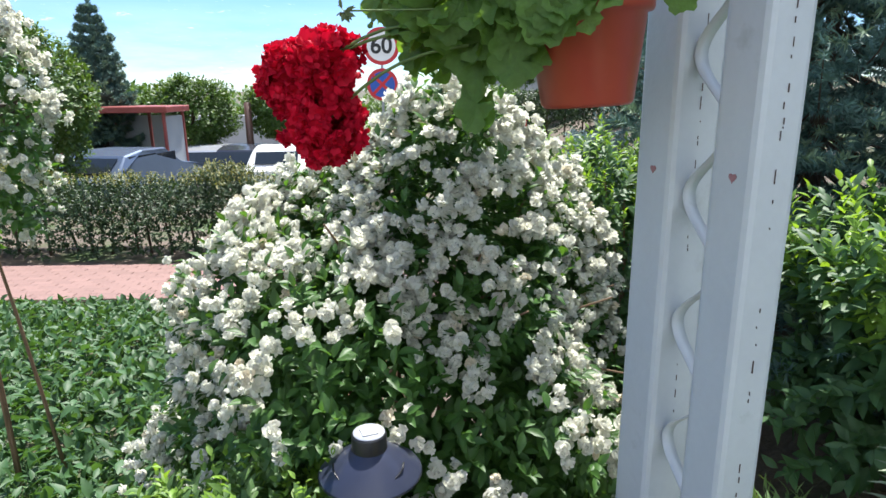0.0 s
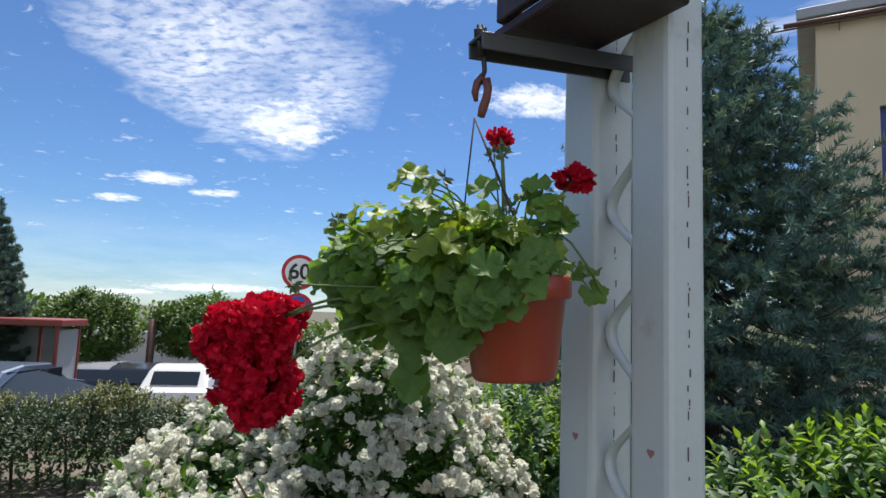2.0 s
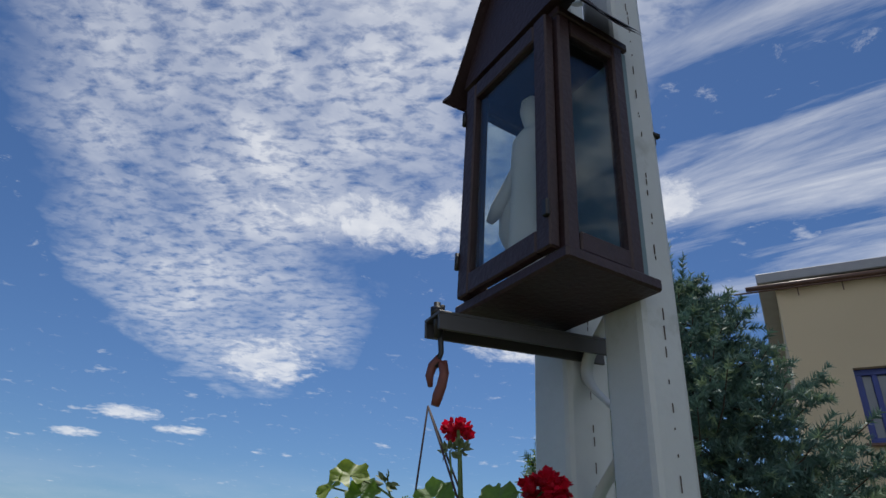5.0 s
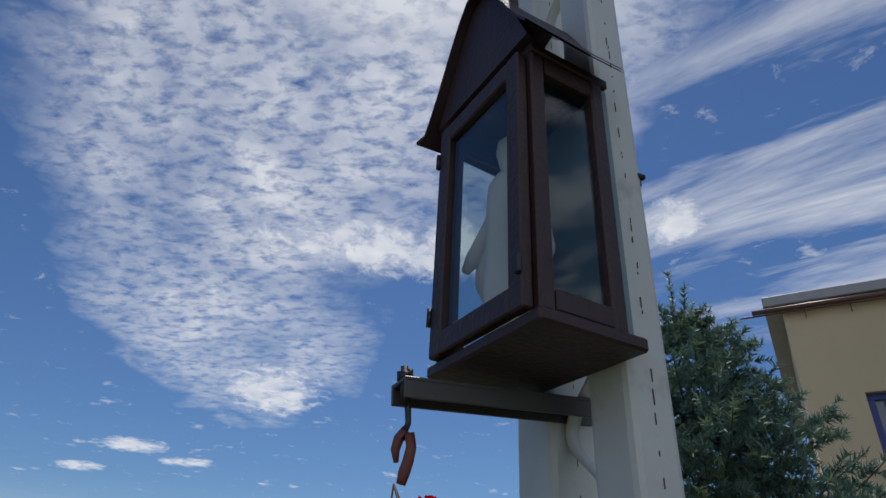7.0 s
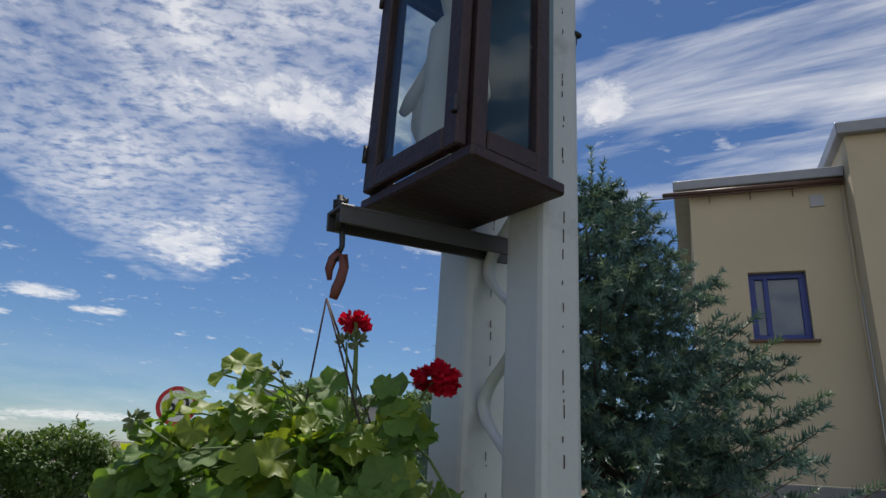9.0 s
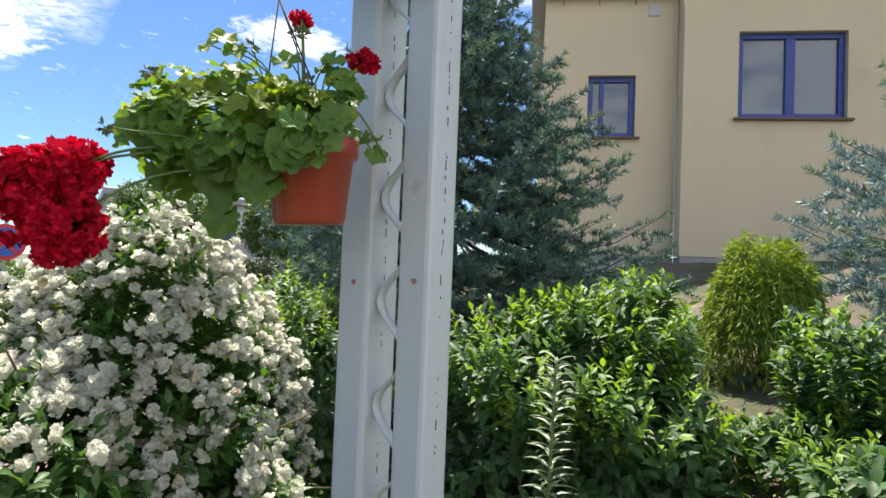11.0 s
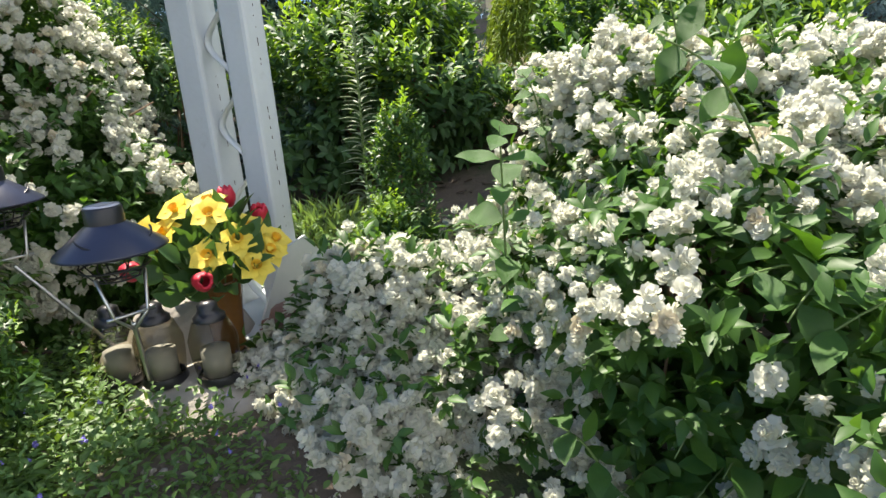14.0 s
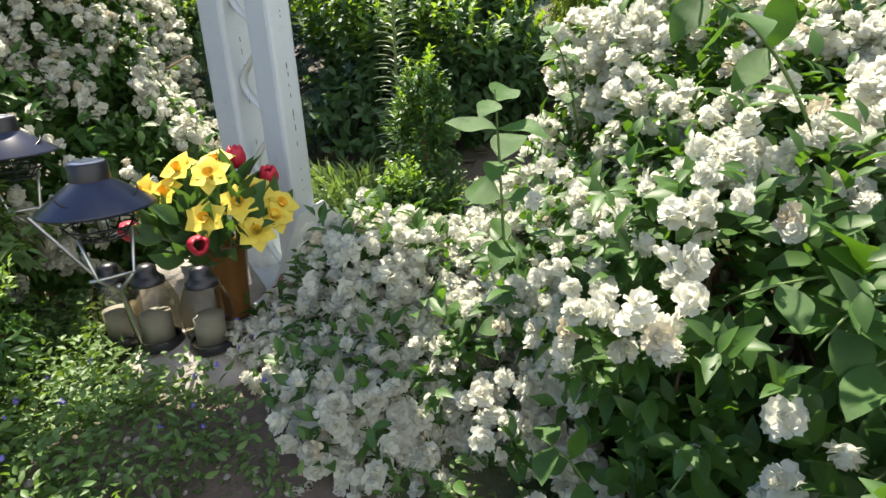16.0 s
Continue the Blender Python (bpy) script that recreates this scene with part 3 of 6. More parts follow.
def spruce(at, height, radius, rng, mat, label, needle=0.022, levels=26, low=0.12, lean=(0, 0), leaders=2):
    """A spruce: tapered trunk, tiers of branches with side twigs, each set round with needles."""
    root = thing("spruce_tree", at, label, "tree")
    s = np.linspace(0, 1, 9)[:, None]
    part("trunk", sweep(np.hstack([lean[0] * s, lean[1] * s, s * height * 0.97]), np.linspace(0.055 * height / 3, 0.006, 9), 8), m_bark, root)
    segs, wood = [], []
    for k in range(levels):
        h = low + (1 - low) * (k / levels) ** 0.92
        reach = radius * (1 - h) ** 0.75 + 0.05
        nb = 12 if h < 0.8 else 7
        for j in range(nb):
            a = (j + 0.5 * (k % 2) + rng.normal() * 0.12) * 2 * math.pi / nb + k * 0.37
            L = reach * (0.78 + 0.4 * rng.random())
            out = np.array([math.cos(a), math.sin(a), 0])
            z0 = h * height + rng.normal() * 0.02
            q = np.linspace(0, 1, 6)
            rise = (0.10 + 0.45 * h) * L
            pts = np.array([lean[0] * h, lean[1] * h, z0]) + out * (q * L)[:, None] + np.array([0, 0, 1.0]) * (rise * (q ** 2) * 0.7 - 0.28 * L * np.sin(q * 2.2))[:, None]
            wood.append(sweep(pts, np.linspace(0.008, 0.002, 6), 4, False))
            segs.append((pts[3], pts[5] + (pts[5] - pts[4]) * 0.2, 1.0))
            segs.append((pts[1], pts[3], 0.9))
            side = np.cross(out, (0, 0, 1.0))
            for i in range(8):
                u = 0.2 + 0.76 * i / 8 + rng.normal() * 0.02
                p = np.array([np.interp(u, q, pts[:, c]) for c in range(3)])
                tl = L * 0.36 * (1.1 - 0.75 * u) + 0.035
                w = unit(out * 0.75 + side * (1 if i % 2 else -1) * 0.8 + np.array([0, 0, rng.normal() * 0.25 - 0.05]))
                segs.append((p, p + w * tl, 0.9))
                for g in (0.35, 0.7):
                    w2 = unit(w + (out - w) * 0.6 + rng.normal(size=3) * 0.45)
                    segs.append((p + w * tl * g, p + w * tl * g + w2 * (0.05 + 0.22 * tl), 0.9))
    for k in range(leaders):
        a = rng.random() * 6
        b = np.array([lean[0], lean[1], height * 0.9])
        segs.append((b, b + np.array([math.cos(a) * 0.05 * (k + 0.4), math.sin(a) * 0.05 * (k + 0.4), height * (0.17 - 0.03 * k)]), 0.7))
    part("branch_wood", join(*wood), m_bark, root)
    A, B = np.array([x[0] for x in segs]), np.array([x[1] for x in segs])
    ln = np.linalg.norm(B - A, axis=1)
    cnt = np.maximum((ln / 0.0024).astype(int), 14)
    idx = np.repeat(np.arange(len(A)), cnt)
    u = rng.random(len(idx))
    ax = unit(B - A)[idx]
    P = A[idx] + (B - A)[idx] * u[:, None]
    r = unit(np.cross(ax, rng.normal(size=ax.shape)))
    d = unit(r + ax * 0.55 + np.array([0, 0, 0.25]))
    R = frames(d, rng.normal(size=d.shape))
    S = needle * (0.75 + 0.4 * rng.random(len(idx)))
    tip = (u > 0.72) & (rng.random(len(A))[idx] < 0.4)
    v, f = strew(NEEDLE, P[~tip], R[~tip], S[~tip])
    part("needles", (v, f), mat, root, smooth=False)
    v, f = strew(NEEDLE, P[tip], R[tip], S[tip])
    part("new_growth", (v, f), m_tip, root, "paler new growth at the shoot tips", smooth=False)
    return root


def ball_tree(at, crown, radii, rng, label, n=2600, leaf=0.22, trunk=0.12, mat=None, seed=0.0, group="clipped street trees"):
    root = thing("street_tree", at, label, "tree", group)
    o = np.array(at)
    c = np.array(crown)
    s = np.linspace(0, 1, 6)[:, None]
    tr = [sweep((c - o) * s, np.linspace(trunk, trunk * 0.5, 6), 8)]
    for k in range(9):
        d = dirs(1, rng, 0.4)[0]
        tr.append(sweep((c - o) * 0.75 + ((c - o) * 0.25 + d * np.array(radii) * 0.8) * s, np.linspace(trunk * 0.4, 0.01, 6), 5))
    part("trunk", join(*tr), m_bark, root)
    P, W = shoots(n, c, radii, rng, 0.7, -5, 0.10, seed)
    v, f = leafy(P, W, rng, 5, leaf * 1.2, leaf, LEAF2)
    part("crown", (v - o, f), mat or m_tree, root, "dense clipped green crown")
    return root


# ---- the lattice post ----
KX, KY, KTURN = 1.03, 0.80, 195.7
POST = pose(KX, KY, 0, 0, 0, KTURN)


def chamfered(x0, x1, y0, y1, z0, z1, c=0.012):
    """A box section with rolled corners."""
    ring = [(x0 + c, y0), (x1 - c, y0), (x1 - c * 0.3, y0 + c * 0.3), (x1, y0 + c), (x1, y1 - c), (x1 - c * 0.3, y1 - c * 0.3), (x1 - c, y1), (x0 + c, y1),
            (x0 + c * 0.3, y1 - c * 0.3), (x0, y1 - c), (x0, y0 + c), (x0 + c * 0.3, y0 + c * 0.3)]
    n = len(ring)
    V = [(x, y, z) for z in (z0, z1) for x, y in ring]
    F = [(i, (i + 1) % n, n + (i + 1) % n, n + i) for i in range(n)] + [tuple(range(n - 1, -1, -1)), tuple(range(n, 2 * n))]
    return np.array(V, float), F


post = thing("lattice_post", (KX, KY, 0), "weathered white painted steel lattice post of two box tubes", "post")
post.rotation_euler = (0, 0, radians(KTURN))
part("tube", chamfered(-0.085, 0, -0.11, -0.014, 0.39, 4.6), m_post, post, smooth=False)
part("tube", chamfered(-0.10, 0, -0.322, -0.212, 0.39, 4.6), m_post, post, smooth=False)
zz = np.linspace(0.42, 4.5, 340)
PERIOD = 0.245
wave = -0.16 + 0.047 * np.sin((zz - 0.07) * 2 * math.pi / PERIOD)
LV, LF = [], []
for i, (z, w) in enumerate(zip(zz, wave)):
    LV += [(-0.026, w, z), (-0.052, w, z), (-0.052, w + 0.003, z), (-0.026, w + 0.003, z)]
for i in range(len(zz) - 1):
    for k in range(4):
        a, b = 4 * i + k, 4 * i + (k + 1) % 4
        LF.append((a, b, b + 4, a + 4))
part("lacing_strip", (np.array(LV), LF), m_post, post, "wavy flat bar welded between the tubes")
rng = np.random.default_rng(3)


def crack(x, y, face, z0, z1, n, seed):
    """Short rust-dark splits in the paint along a weld seam."""
    r = np.random.default_rng(seed)
    items = []
    z = z0
    while z < z1:
        L = 0.003 + 0.022 * r.random() ** 2
        if r.random() < 0.6:
            wd = 0.0004 + 0.0007 * r.random() ** 2
            at = (x + (r.normal() * 0.0012 if face == "b" else 0.0015), y + (0.0015 if face == "b" else r.normal() * 0.0012), z + L / 2)
            items.append(box(wd if face == "b" else 0.002, 0.002 if face == "b" else wd, L, at, 0))
        z += L + 0.003 + 0.035 * r.random() ** 2
    return join(*items)


part("seam_crack", crack(-0.042, -0.014, "b", 0.65, 4.5, 40, 5), m_crack, post, "rust-dark splits in the paint along the seam", smooth=False)
part("seam_crack", crack(-0.05, -0.21, "b", 0.65, 4.5, 40, 9), m_crack, post, "rust-dark splits in the paint along the seam", smooth=False)


def heart(at_y, at_z, s=0.0085):
    t = np.linspace(0, 2 * math.pi, 20, endpoint=False)
    y = s * (16 * np.sin(t) ** 3) / 16
    z = s * (13 * np.cos(t) - 5 * np.cos(2 * t) - 2 * np.cos(3 * t) - np.cos(4 * t)) / 16
    V = [(0.0015, at_y + a, at_z + b) for a, b in zip(y, z)] + [(0.0003, at_y + a, at_z + b) for a, b in zip(y, z)]
    n = len(t)
    return np.array(V), [tuple(range(n))] + [(i, (i + 1) % n, n + (i + 1) % n, n + i) for i in range(n)]


for hy, hz in ((-0.055, 1.53), (-0.262, 1.52)):
    part("heart_sticker", heart(hy, hz), m_heart, post, "small faded red heart", smooth=False)


def plate(poly, axis_y, thick):
    n = len(poly)
    V = [(x, axis_y, z) for x, z in poly] + [(x, axis_y - thick, z) for x, z in poly]
    return np.array(V, float), [tuple(range(n)), tuple(range(2 * n - 1, n - 1, -1))] + [(i, n + i, n + (i + 1) % n, (i + 1) % n) for i in range(n)]


part("gusset", plate([(0.012, 0.62), (-0.095, 0.64), (-0.185, 0.54), (-0.18, 0.51), (-0.02, 0.40), (0.16, 0.40)], 0.010, 0.008), m_post, post, "flared stiffening plate", smooth=False)
part("gusset", plate([(0.0, 0.62), (-0.105, 0.62), (-0.20, 0.54), (-0.16, 0.40), (0.13, 0.40)], -0.322, 0.008), m_post, post, "flared stiffening plate", smooth=False)
part("base_plate", box(0.46, 0.46, 0.016, (-0.03, -0.15, 0.405), 0.003), m_post, post, smooth=False)
for bx, by in ((0.13, 0.02), (0.13, -0.3), (-0.2, 0.02)):
    part("bolt", moved(lathe([(0.001, 0.03), (0.014, 0.03), (0.017, 0.024), (0.017, 0.008), (0.024, 0.006), (0.024, 0.0)], 8), pose(bx, by, 0.413)), m_rust, post)
part("bolt", moved(join(box(0.012, 0.02, 0.03, (0, 0, 0)), box(0.02, 0.012, 0.012, (0, 0.012, 0.005))), pose(-0.085, -0.03, 2.64)), m_black, post, "small black clip")
part("bolt", moved(join(box(0.012, 0.02, 0.05, (0, 0, 0)), box(0.02, 0.012, 0.012, (0, 0.012, -0.02))), pose(-0.07, -0.115, 2.05)), m_black, post, "small black clip")

# bracket arm under the shrine
arm = thing("bracket_arm", (KX, KY, 2.24), "dark steel channel arm bolted to the white post", "bracket")
arm.rotation_euler = Euler((0, radians(4), radians(KTURN)))
for yy in (-0.21, -0.16):
    part("flange", box(0.37, 0.006, 0.026, (0.10, yy, 0.004), 0.001), m_steel, arm, smooth=False)
part("web", box(0.37, 0.056, 0.006, (0.10, -0.185, 0.0195), 0.001), m_steel, arm, smooth=False)
part("bolt", moved(sweep([(0, 0, -0.03), (0, 0, 0.03)], 0.006, 8), pose(0.275, -0.185, 0.015)), m_black, arm)
part("nut", moved(lathe([(0.001, 0.014), (0.012, 0.014), (0.012, 0.0), (0.001, 0.0)], 6), pose(0.275, -0.185, 0.022)), m_black, arm)

hook = thing("plant_hook", tuple(POST @ Vector((0.268, -0.185, 2.243))), "rusty brown plastic hook with a wire shank", "hook")
part("shank", sweep([(0, 0, 0.02), (0, 0, -0.03), (0.003, 0, -0.06), (-0.004, 0.0, -0.085)], [0.005, 0.005, 0.0045, 0.004], 8), m_black, hook)
hp = np.array([(0.016, 0.0, -0.115), (0.020, 0, -0.098), (0.014, 0, -0.082), (0.002, 0, -0.072), (-0.010, 0, -0.078), (-0.015, 0, -0.095), (-0.010, 0, -0.115), (-0.003, 0, -0.13), (0.002, 0, -0.145)]) * (0.7, 1, 1)
part("hook_body", moved(sweep(hp, [0.004, 0.007, 0.008, 0.008, 0.008, 0.008, 0.0085, 0.009, 0.007], 8), pose(0, 0, 0, 0, 0, 150)), m_rust, hook)

# ---- the shrine case ----
shrine = thing("wayside_shrine_case", tuple(POST @ Vector((0.004, 0.022, 2.275))), "dark brown wooden shrine case with glass sides on the post", "shrine case")
shrine.rotation_euler = (0, 0, radians(KTURN + 5))
SW, SD, SH = 0.175, -0.28, 0.53          # depth from the post, width, height
part("floor_board", box(SW + 0.02, -SD + 0.02, 0.022, (SW / 2, SD / 2, 0.012), 0.004), m_dwood, shrine, smooth=False)
part("top_board", box(SW, -SD, 0.02, (SW / 2, SD / 2, SH - 0.01), 0.003), m_dwood, shrine, smooth=False)
m_teal = material("teal_back_board", (0.16, 0.24, 0.28), 0.7, vary=0.15, scale=6)
part("back_board", box(0.012, -SD - 0.01, SH - 0.05, (0.008, SD / 2, SH / 2), 0.001), m_teal, shrine, "bluish painted back board", smooth=False)
for px_, py_ in ((SW - 0.014, -0.014), (SW - 0.014, SD + 0.014), (0.03, -0.012), (0.03, SD + 0.012)):
    part("corner_post", box(0.028, 0.026, SH - 0.045, (px_, py_, SH / 2), 0.004), m_dwood, shrine, smooth=False)
for side_y in (-0.012, SD + 0.012):
    for zc_ in (0.045, SH - 0.04):
        part("rail", box(SW - 0.07, 0.02, 0.035, (SW / 2 + 0.005, side_y, zc_), 0.003), m_dwood, shrine, smooth=False)
    pane = part("side_pane", box(SW - 0.07, 0.003, SH - 0.1, (SW / 2 + 0.005, side_y, SH / 2), 0), m_glass, shrine, "dusty glass side", smooth=False)
    pane.visible_shadow = False
door = part("door", join(box(0.02, 0.034, SH - 0.05, (SW + 0.011, -0.03, SH / 2), 0.003), box(0.02, 0.034, SH - 0.05, (SW + 0.011, SD + 0.03, SH / 2), 0.003),
                         box(0.02, -SD - 0.094, 0.04, (SW + 0.011, SD / 2, 0.046), 0.003), box(0.02, -SD - 0.094, 0.04, (SW + 0.011, SD / 2, SH - 0.046), 0.003)), m_dwood, shrine, "framed glass door", smooth=False)
pane = part("door_pane", box(0.003, -SD - 0.09, SH - 0.12, (SW + 0.010, SD / 2, SH / 2), 0), m_glass, door, "clear glass pane", smooth=False)
pane.visible_shadow = False
for hz_ in (0.1, SH - 0.1):
    part("hinge", sweep([(SW + 0.022, SD + 0.012, hz_ - 0.016), (SW + 0.022, SD + 0.012, hz_ + 0.016)], 0.005, 8), m_black, door)
part("latch", box(0.008, 0.012, 0.03, (SW + 0.024, -0.018, 0.09), 0.002), m_black, door, smooth=False)
# gabled roof of bent sheet with concave, flared slopes
half_ = [(0.0, 0.26), (0.022, 0.255), (0.05, 0.215), (0.085, 0.15), (0.12, 0.085), (0.152, 0.032), (0.174, 0.0), (0.184, -0.018)]
line_ = [(SD / 2 - y_, z_) for y_, z_ in reversed(half_)] + [(SD / 2 + y_, z_) for y_, z_ in half_[1:]]
x_front, rv, rf = SW + 0.035, [], []
for off in (0.0, -0.007):
    for x_ in (0.0, x_front * 0.5, x_front):
        rv += [(x_ + (0.012 if abs(y_ - SD / 2) > 0.18 and x_ == x_front else 0.0), y_, SH + z_ + off + 0.004 * math.sin(y_ * 40 + x_ * 20)) for y_, z_ in line_]
m_ = len(line_)
for lay in (0, 3):
    for j in range(2):
        rf += [((lay + j) * m_ + i, (lay + j) * m_ + i + 1, (lay + j + 1) * m_ + i + 1, (lay + j + 1) * m_ + i) for i in range(m_ - 1)]
rf += [(2 * m_ + i, 2 * m_ + i + 1, 5 * m_ + i + 1, 5 * m_ + i) for i in range(m_ - 1)]
part("roof", (np.array(rv), rf), m_dwood, shrine, "dark brown flared sheet roof", smooth=False)
gpoly = [(SD / 2 + 0.148, 0.0)] + [(y_, z_ - 0.012) for y_, z_ in reversed(line_) if abs(y_ - SD / 2) < 0.13] + [(SD / 2 - 0.148, 0.0)]
gv_ = [(x_, y_, SH + max(z_, 0.0)) for x_ in (SW + 0.015, SW - 0.005) for y_, z_ in gpoly]
k_ = len(gpoly)
part("gable_board", (np.array(gv_), [tuple(range(k_)), tuple(range(2 * k_ - 1, k_ - 1, -1))] + [(i, k_ + i, k_ + (i + 1) % k_, (i + 1) % k_) for i in range(k_)]), m_dwood, shrine, smooth=False)
part("finial", moved(sweep([(0, 0, 0), (0, 0, 0.16)], [0.012, 0.009], 10), pose(SW * 0.6, SD / 2, SH + 0.26)), m_steel, shrine)

# draped figurine, one plain shape
fig = []
prof = [(0.048, 0.0), (0.052, 0.01), (0.046, 0.02), (0.05, 0.05), (0.046, 0.12), (0.042, 0.18), (0.043, 0.24), (0.040, 0.28), (0.026, 0.305), (0.017, 0.315), (0.022, 0.33), (0.027, 0.35), (0.024, 0.372), (0.012, 0.386), (0.001, 0.39)]
v, f = lathe(prof, 28, 0.75)
ang = np.arctan2(v[:, 1], v[:, 0])
fold = 1 + 0.07 * np.sin(ang * 7 + v[:, 2] * 9) * np.clip((0.28 - v[:, 2]) / 0.2, 0, 1)
v[:, :2] *= fold[:, None]
fig.append((v, f))
for sgn in (-1, 1):
    fig.append(sweep([(0.0, sgn * 0.030, 0.27), (0.012, sgn * 0.052, 0.225), (0.03, sgn * 0.068, 0.18), (0.042, sgn * 0.074, 0.155)], [0.016, 0.017, 0.014, 0.007], 10))
    fig.append(sweep([(0.0, sgn * 0.034, 0.27), (0.004, sgn * 0.062, 0.2), (0.0, sgn * 0.066, 0.14), (0.0, sgn * 0.046, 0.07)], [0.012, 0.022, 0.026, 0.008], 10))
fg = tagged(part("figurine", moved(join(*fig), pose(0, 0, 0, 0, 0, 0)), m_statue), "white plaster draped figurine in the glass case", "figurine")
fg.matrix_world = POST @ pose(0.115, -0.135, 2.298) @ Matrix.Scale(1.14, 4)

# ---- hanging basket with geranium ----
POTX, POTY, POTZ = 0.796, 0.916, 1.640
pot = thing("hanging_pot", (POTX, POTY, POTZ), "glossy terracotta-coloured plastic hanging pot", "plant pot")
pot.rotation_euler = (0, radians(-3), 0)
part("body", lathe([(0.001, 0.0), (0.068, 0.0), (0.073, 0.006), (0.092, 0.135), (0.100, 0.137), (0.103, 0.142), (0.104, 0.172), (0.1, 0.176), (0.095, 0.172), (0.09, 0.13)], 48), m_terra, pot)
part("soil", lathe([(0.001, 0.15), (0.06, 0.152), (0.094, 0.146)], 24), m_soil, pot)
top = Vector((0.737, 0.925, 2.105)) - Vector((POTX, POTY, POTZ))
for k in range(3):
    a = radians(40 + 120 * k)
    part("hanger_cord", sweep([tuple(top), (0.1 * math.cos(a), 0.1 * math.sin(a), 0.17)], 0.0016, 6), m_string, pot)

gera = thing("geranium_plant", (POTX, POTY, POTZ + 0.15), "trailing red geranium with scalloped green leaves in the pot", "plant")
GO = np.array([POTX, POTY, POTZ + 0.15])


def gleaf_mesh(seed):
    r = np.random.default_rng(seed)
    V, F = [(0, 0, 0)], []
    n = 30
    ph = r.random() * 6
    for ring, rad in ((0, 0.5), (1, 0.93)):
        for k in range(n):
            a = (k / (n - 1) - 0.5) * 2 * math.pi * 0.93
            sc = 1 + (0.10 * math.cos(a * 5 + ph) + 0.06 * math.cos(a * 14) if ring else 0.0)
            z = 0.10 * rad * rad * 1.6 + 0.14 * ring * math.sin(a * 5 + ph) + 0.03 * r.normal()
            V.append((rad * sc * math.sin(a), rad * sc * math.cos(a), z))
    for k in range(n - 1):
        F += [(0, 1 + k + 1, 1 + k), (1 + k, 2 + k, n + 2 + k), (1 + k, n + 2 + k, n + 1 + k)]
    return mesh_of("leaf", np.array(V), F)


gl_dark, gl_young = [gleaf_mesh(s) for s in range(5)], [gleaf_mesh(s + 20) for s in range(3)]
for me in gl_dark:
    me.materials.append(m_gleaf)
for me in gl_young:
    me.materials.append(m_gyoung)
rng = np.random.default_rng(12)
RV, DV = np.array([0.87, -0.49, 0]), np.array([0.45, 0.89, 0])     # along and across the plant's spread
stems_ = []


def put_leaf(p, normal, size, young=False, stem=True):
    me = (gl_young if young else gl_dark)[rng.integers(0, 3 if young else 5)]
    ob = new("leaf", me)
    ob.parent = gera
    R = frames(unit(np.cross(normal, rng.normal(size=3)))[None], np.asarray(normal)[None])[0]
    ob.matrix_basis = Matrix.LocRotScale(Vector(p - GO), Matrix(R.tolist()).to_quaternion(), (size, size, size))
    if stem:
        b = GO + RV * rng.normal() * 0.04 + np.array([0, 0, 0.0])
        s = np.linspace(0, 1, 6)[:, None]
        stems_.append(sweep(b * (1 - s) + p * s + np.array([0, 0, 0.05]) * np.sin(s * math.pi) - GO, np.linspace(0.0025, 0.0014, 6), 5))


mid = GO - RV * 0.175 + DV * -0.02 + np.array([0, 0, 0.035])
for k in range(290):
    d = dirs(1, rng)[0]
    p = mid + RV * d[0] * 0.215 + DV * d[1] * 0.12 + np.array([0, 0, 1]) * d[2] * 0.125
    p = mid + (p - mid) * (0.72 + 0.35 * rng.random())
    if p[2] < POTZ + 0.13 and (p - GO) @ RV > -0.09:
        p[2] = POTZ + 0.16 + 0.08 * rng.random()
    nrm = unit(d * 0.7 + np.array([0, 0, 0.7]) - DV * 0.4 + rng.normal(size=3) * 0.5)
    put_leaf(p, nrm, 0.02 + 0.015 * rng.random(), rng.random() < 0.3 and d[2] > 0.1, k % 3 == 0)
for k in range(34):                                            # hanging over the pot's side and below
    u, w = -0.30 + 0.27 * rng.random(), rng.random()
    p = GO + RV * u - DV * (0.07 + 0.04 * rng.random()) + np.array([0, 0, 0.03 - 0.20 * w * (1 - abs(u + 0.17) / 0.2)])
    put_leaf(p, unit(-DV + np.array([0, 0, 0.35]) + rng.normal(size=3) * 0.3), 0.03 + 0.015 * rng.random(), False, False)
for k in range(80):                                            # over the rim
    u = -0.13 + 0.22 * rng.random()
    p = GO + RV * u - DV * (0.03 + 0.06 * rng.random()) + np.array([0, 0, (-0.05 if u < 0.03 else 0.02) + 0.16 * rng.random()])
    put_leaf(p, unit(-DV * 0.7 + RV * u * 5 + np.array([0, 0, 0.8]) + rng.normal(size=3) * 0.3), 0.019 + 0.014 * rng.random(), rng.random() < 0.25, k % 3 == 0)
for k in range(22):                                            # cloak over the pot's shoulder
    u = rng.random()
    p = np.array([0.691 + 0.11 * u, 0.916 - 0.105 - 0.02 * rng.random(), 1.735 + 0.09 * rng.random() + 0.03 * u])
    put_leaf(p, unit(np.array([-0.3, -0.9, 0.35]) + rng.normal(size=3) * 0.25), 0.023 + 0.012 * rng.random(), False, False)
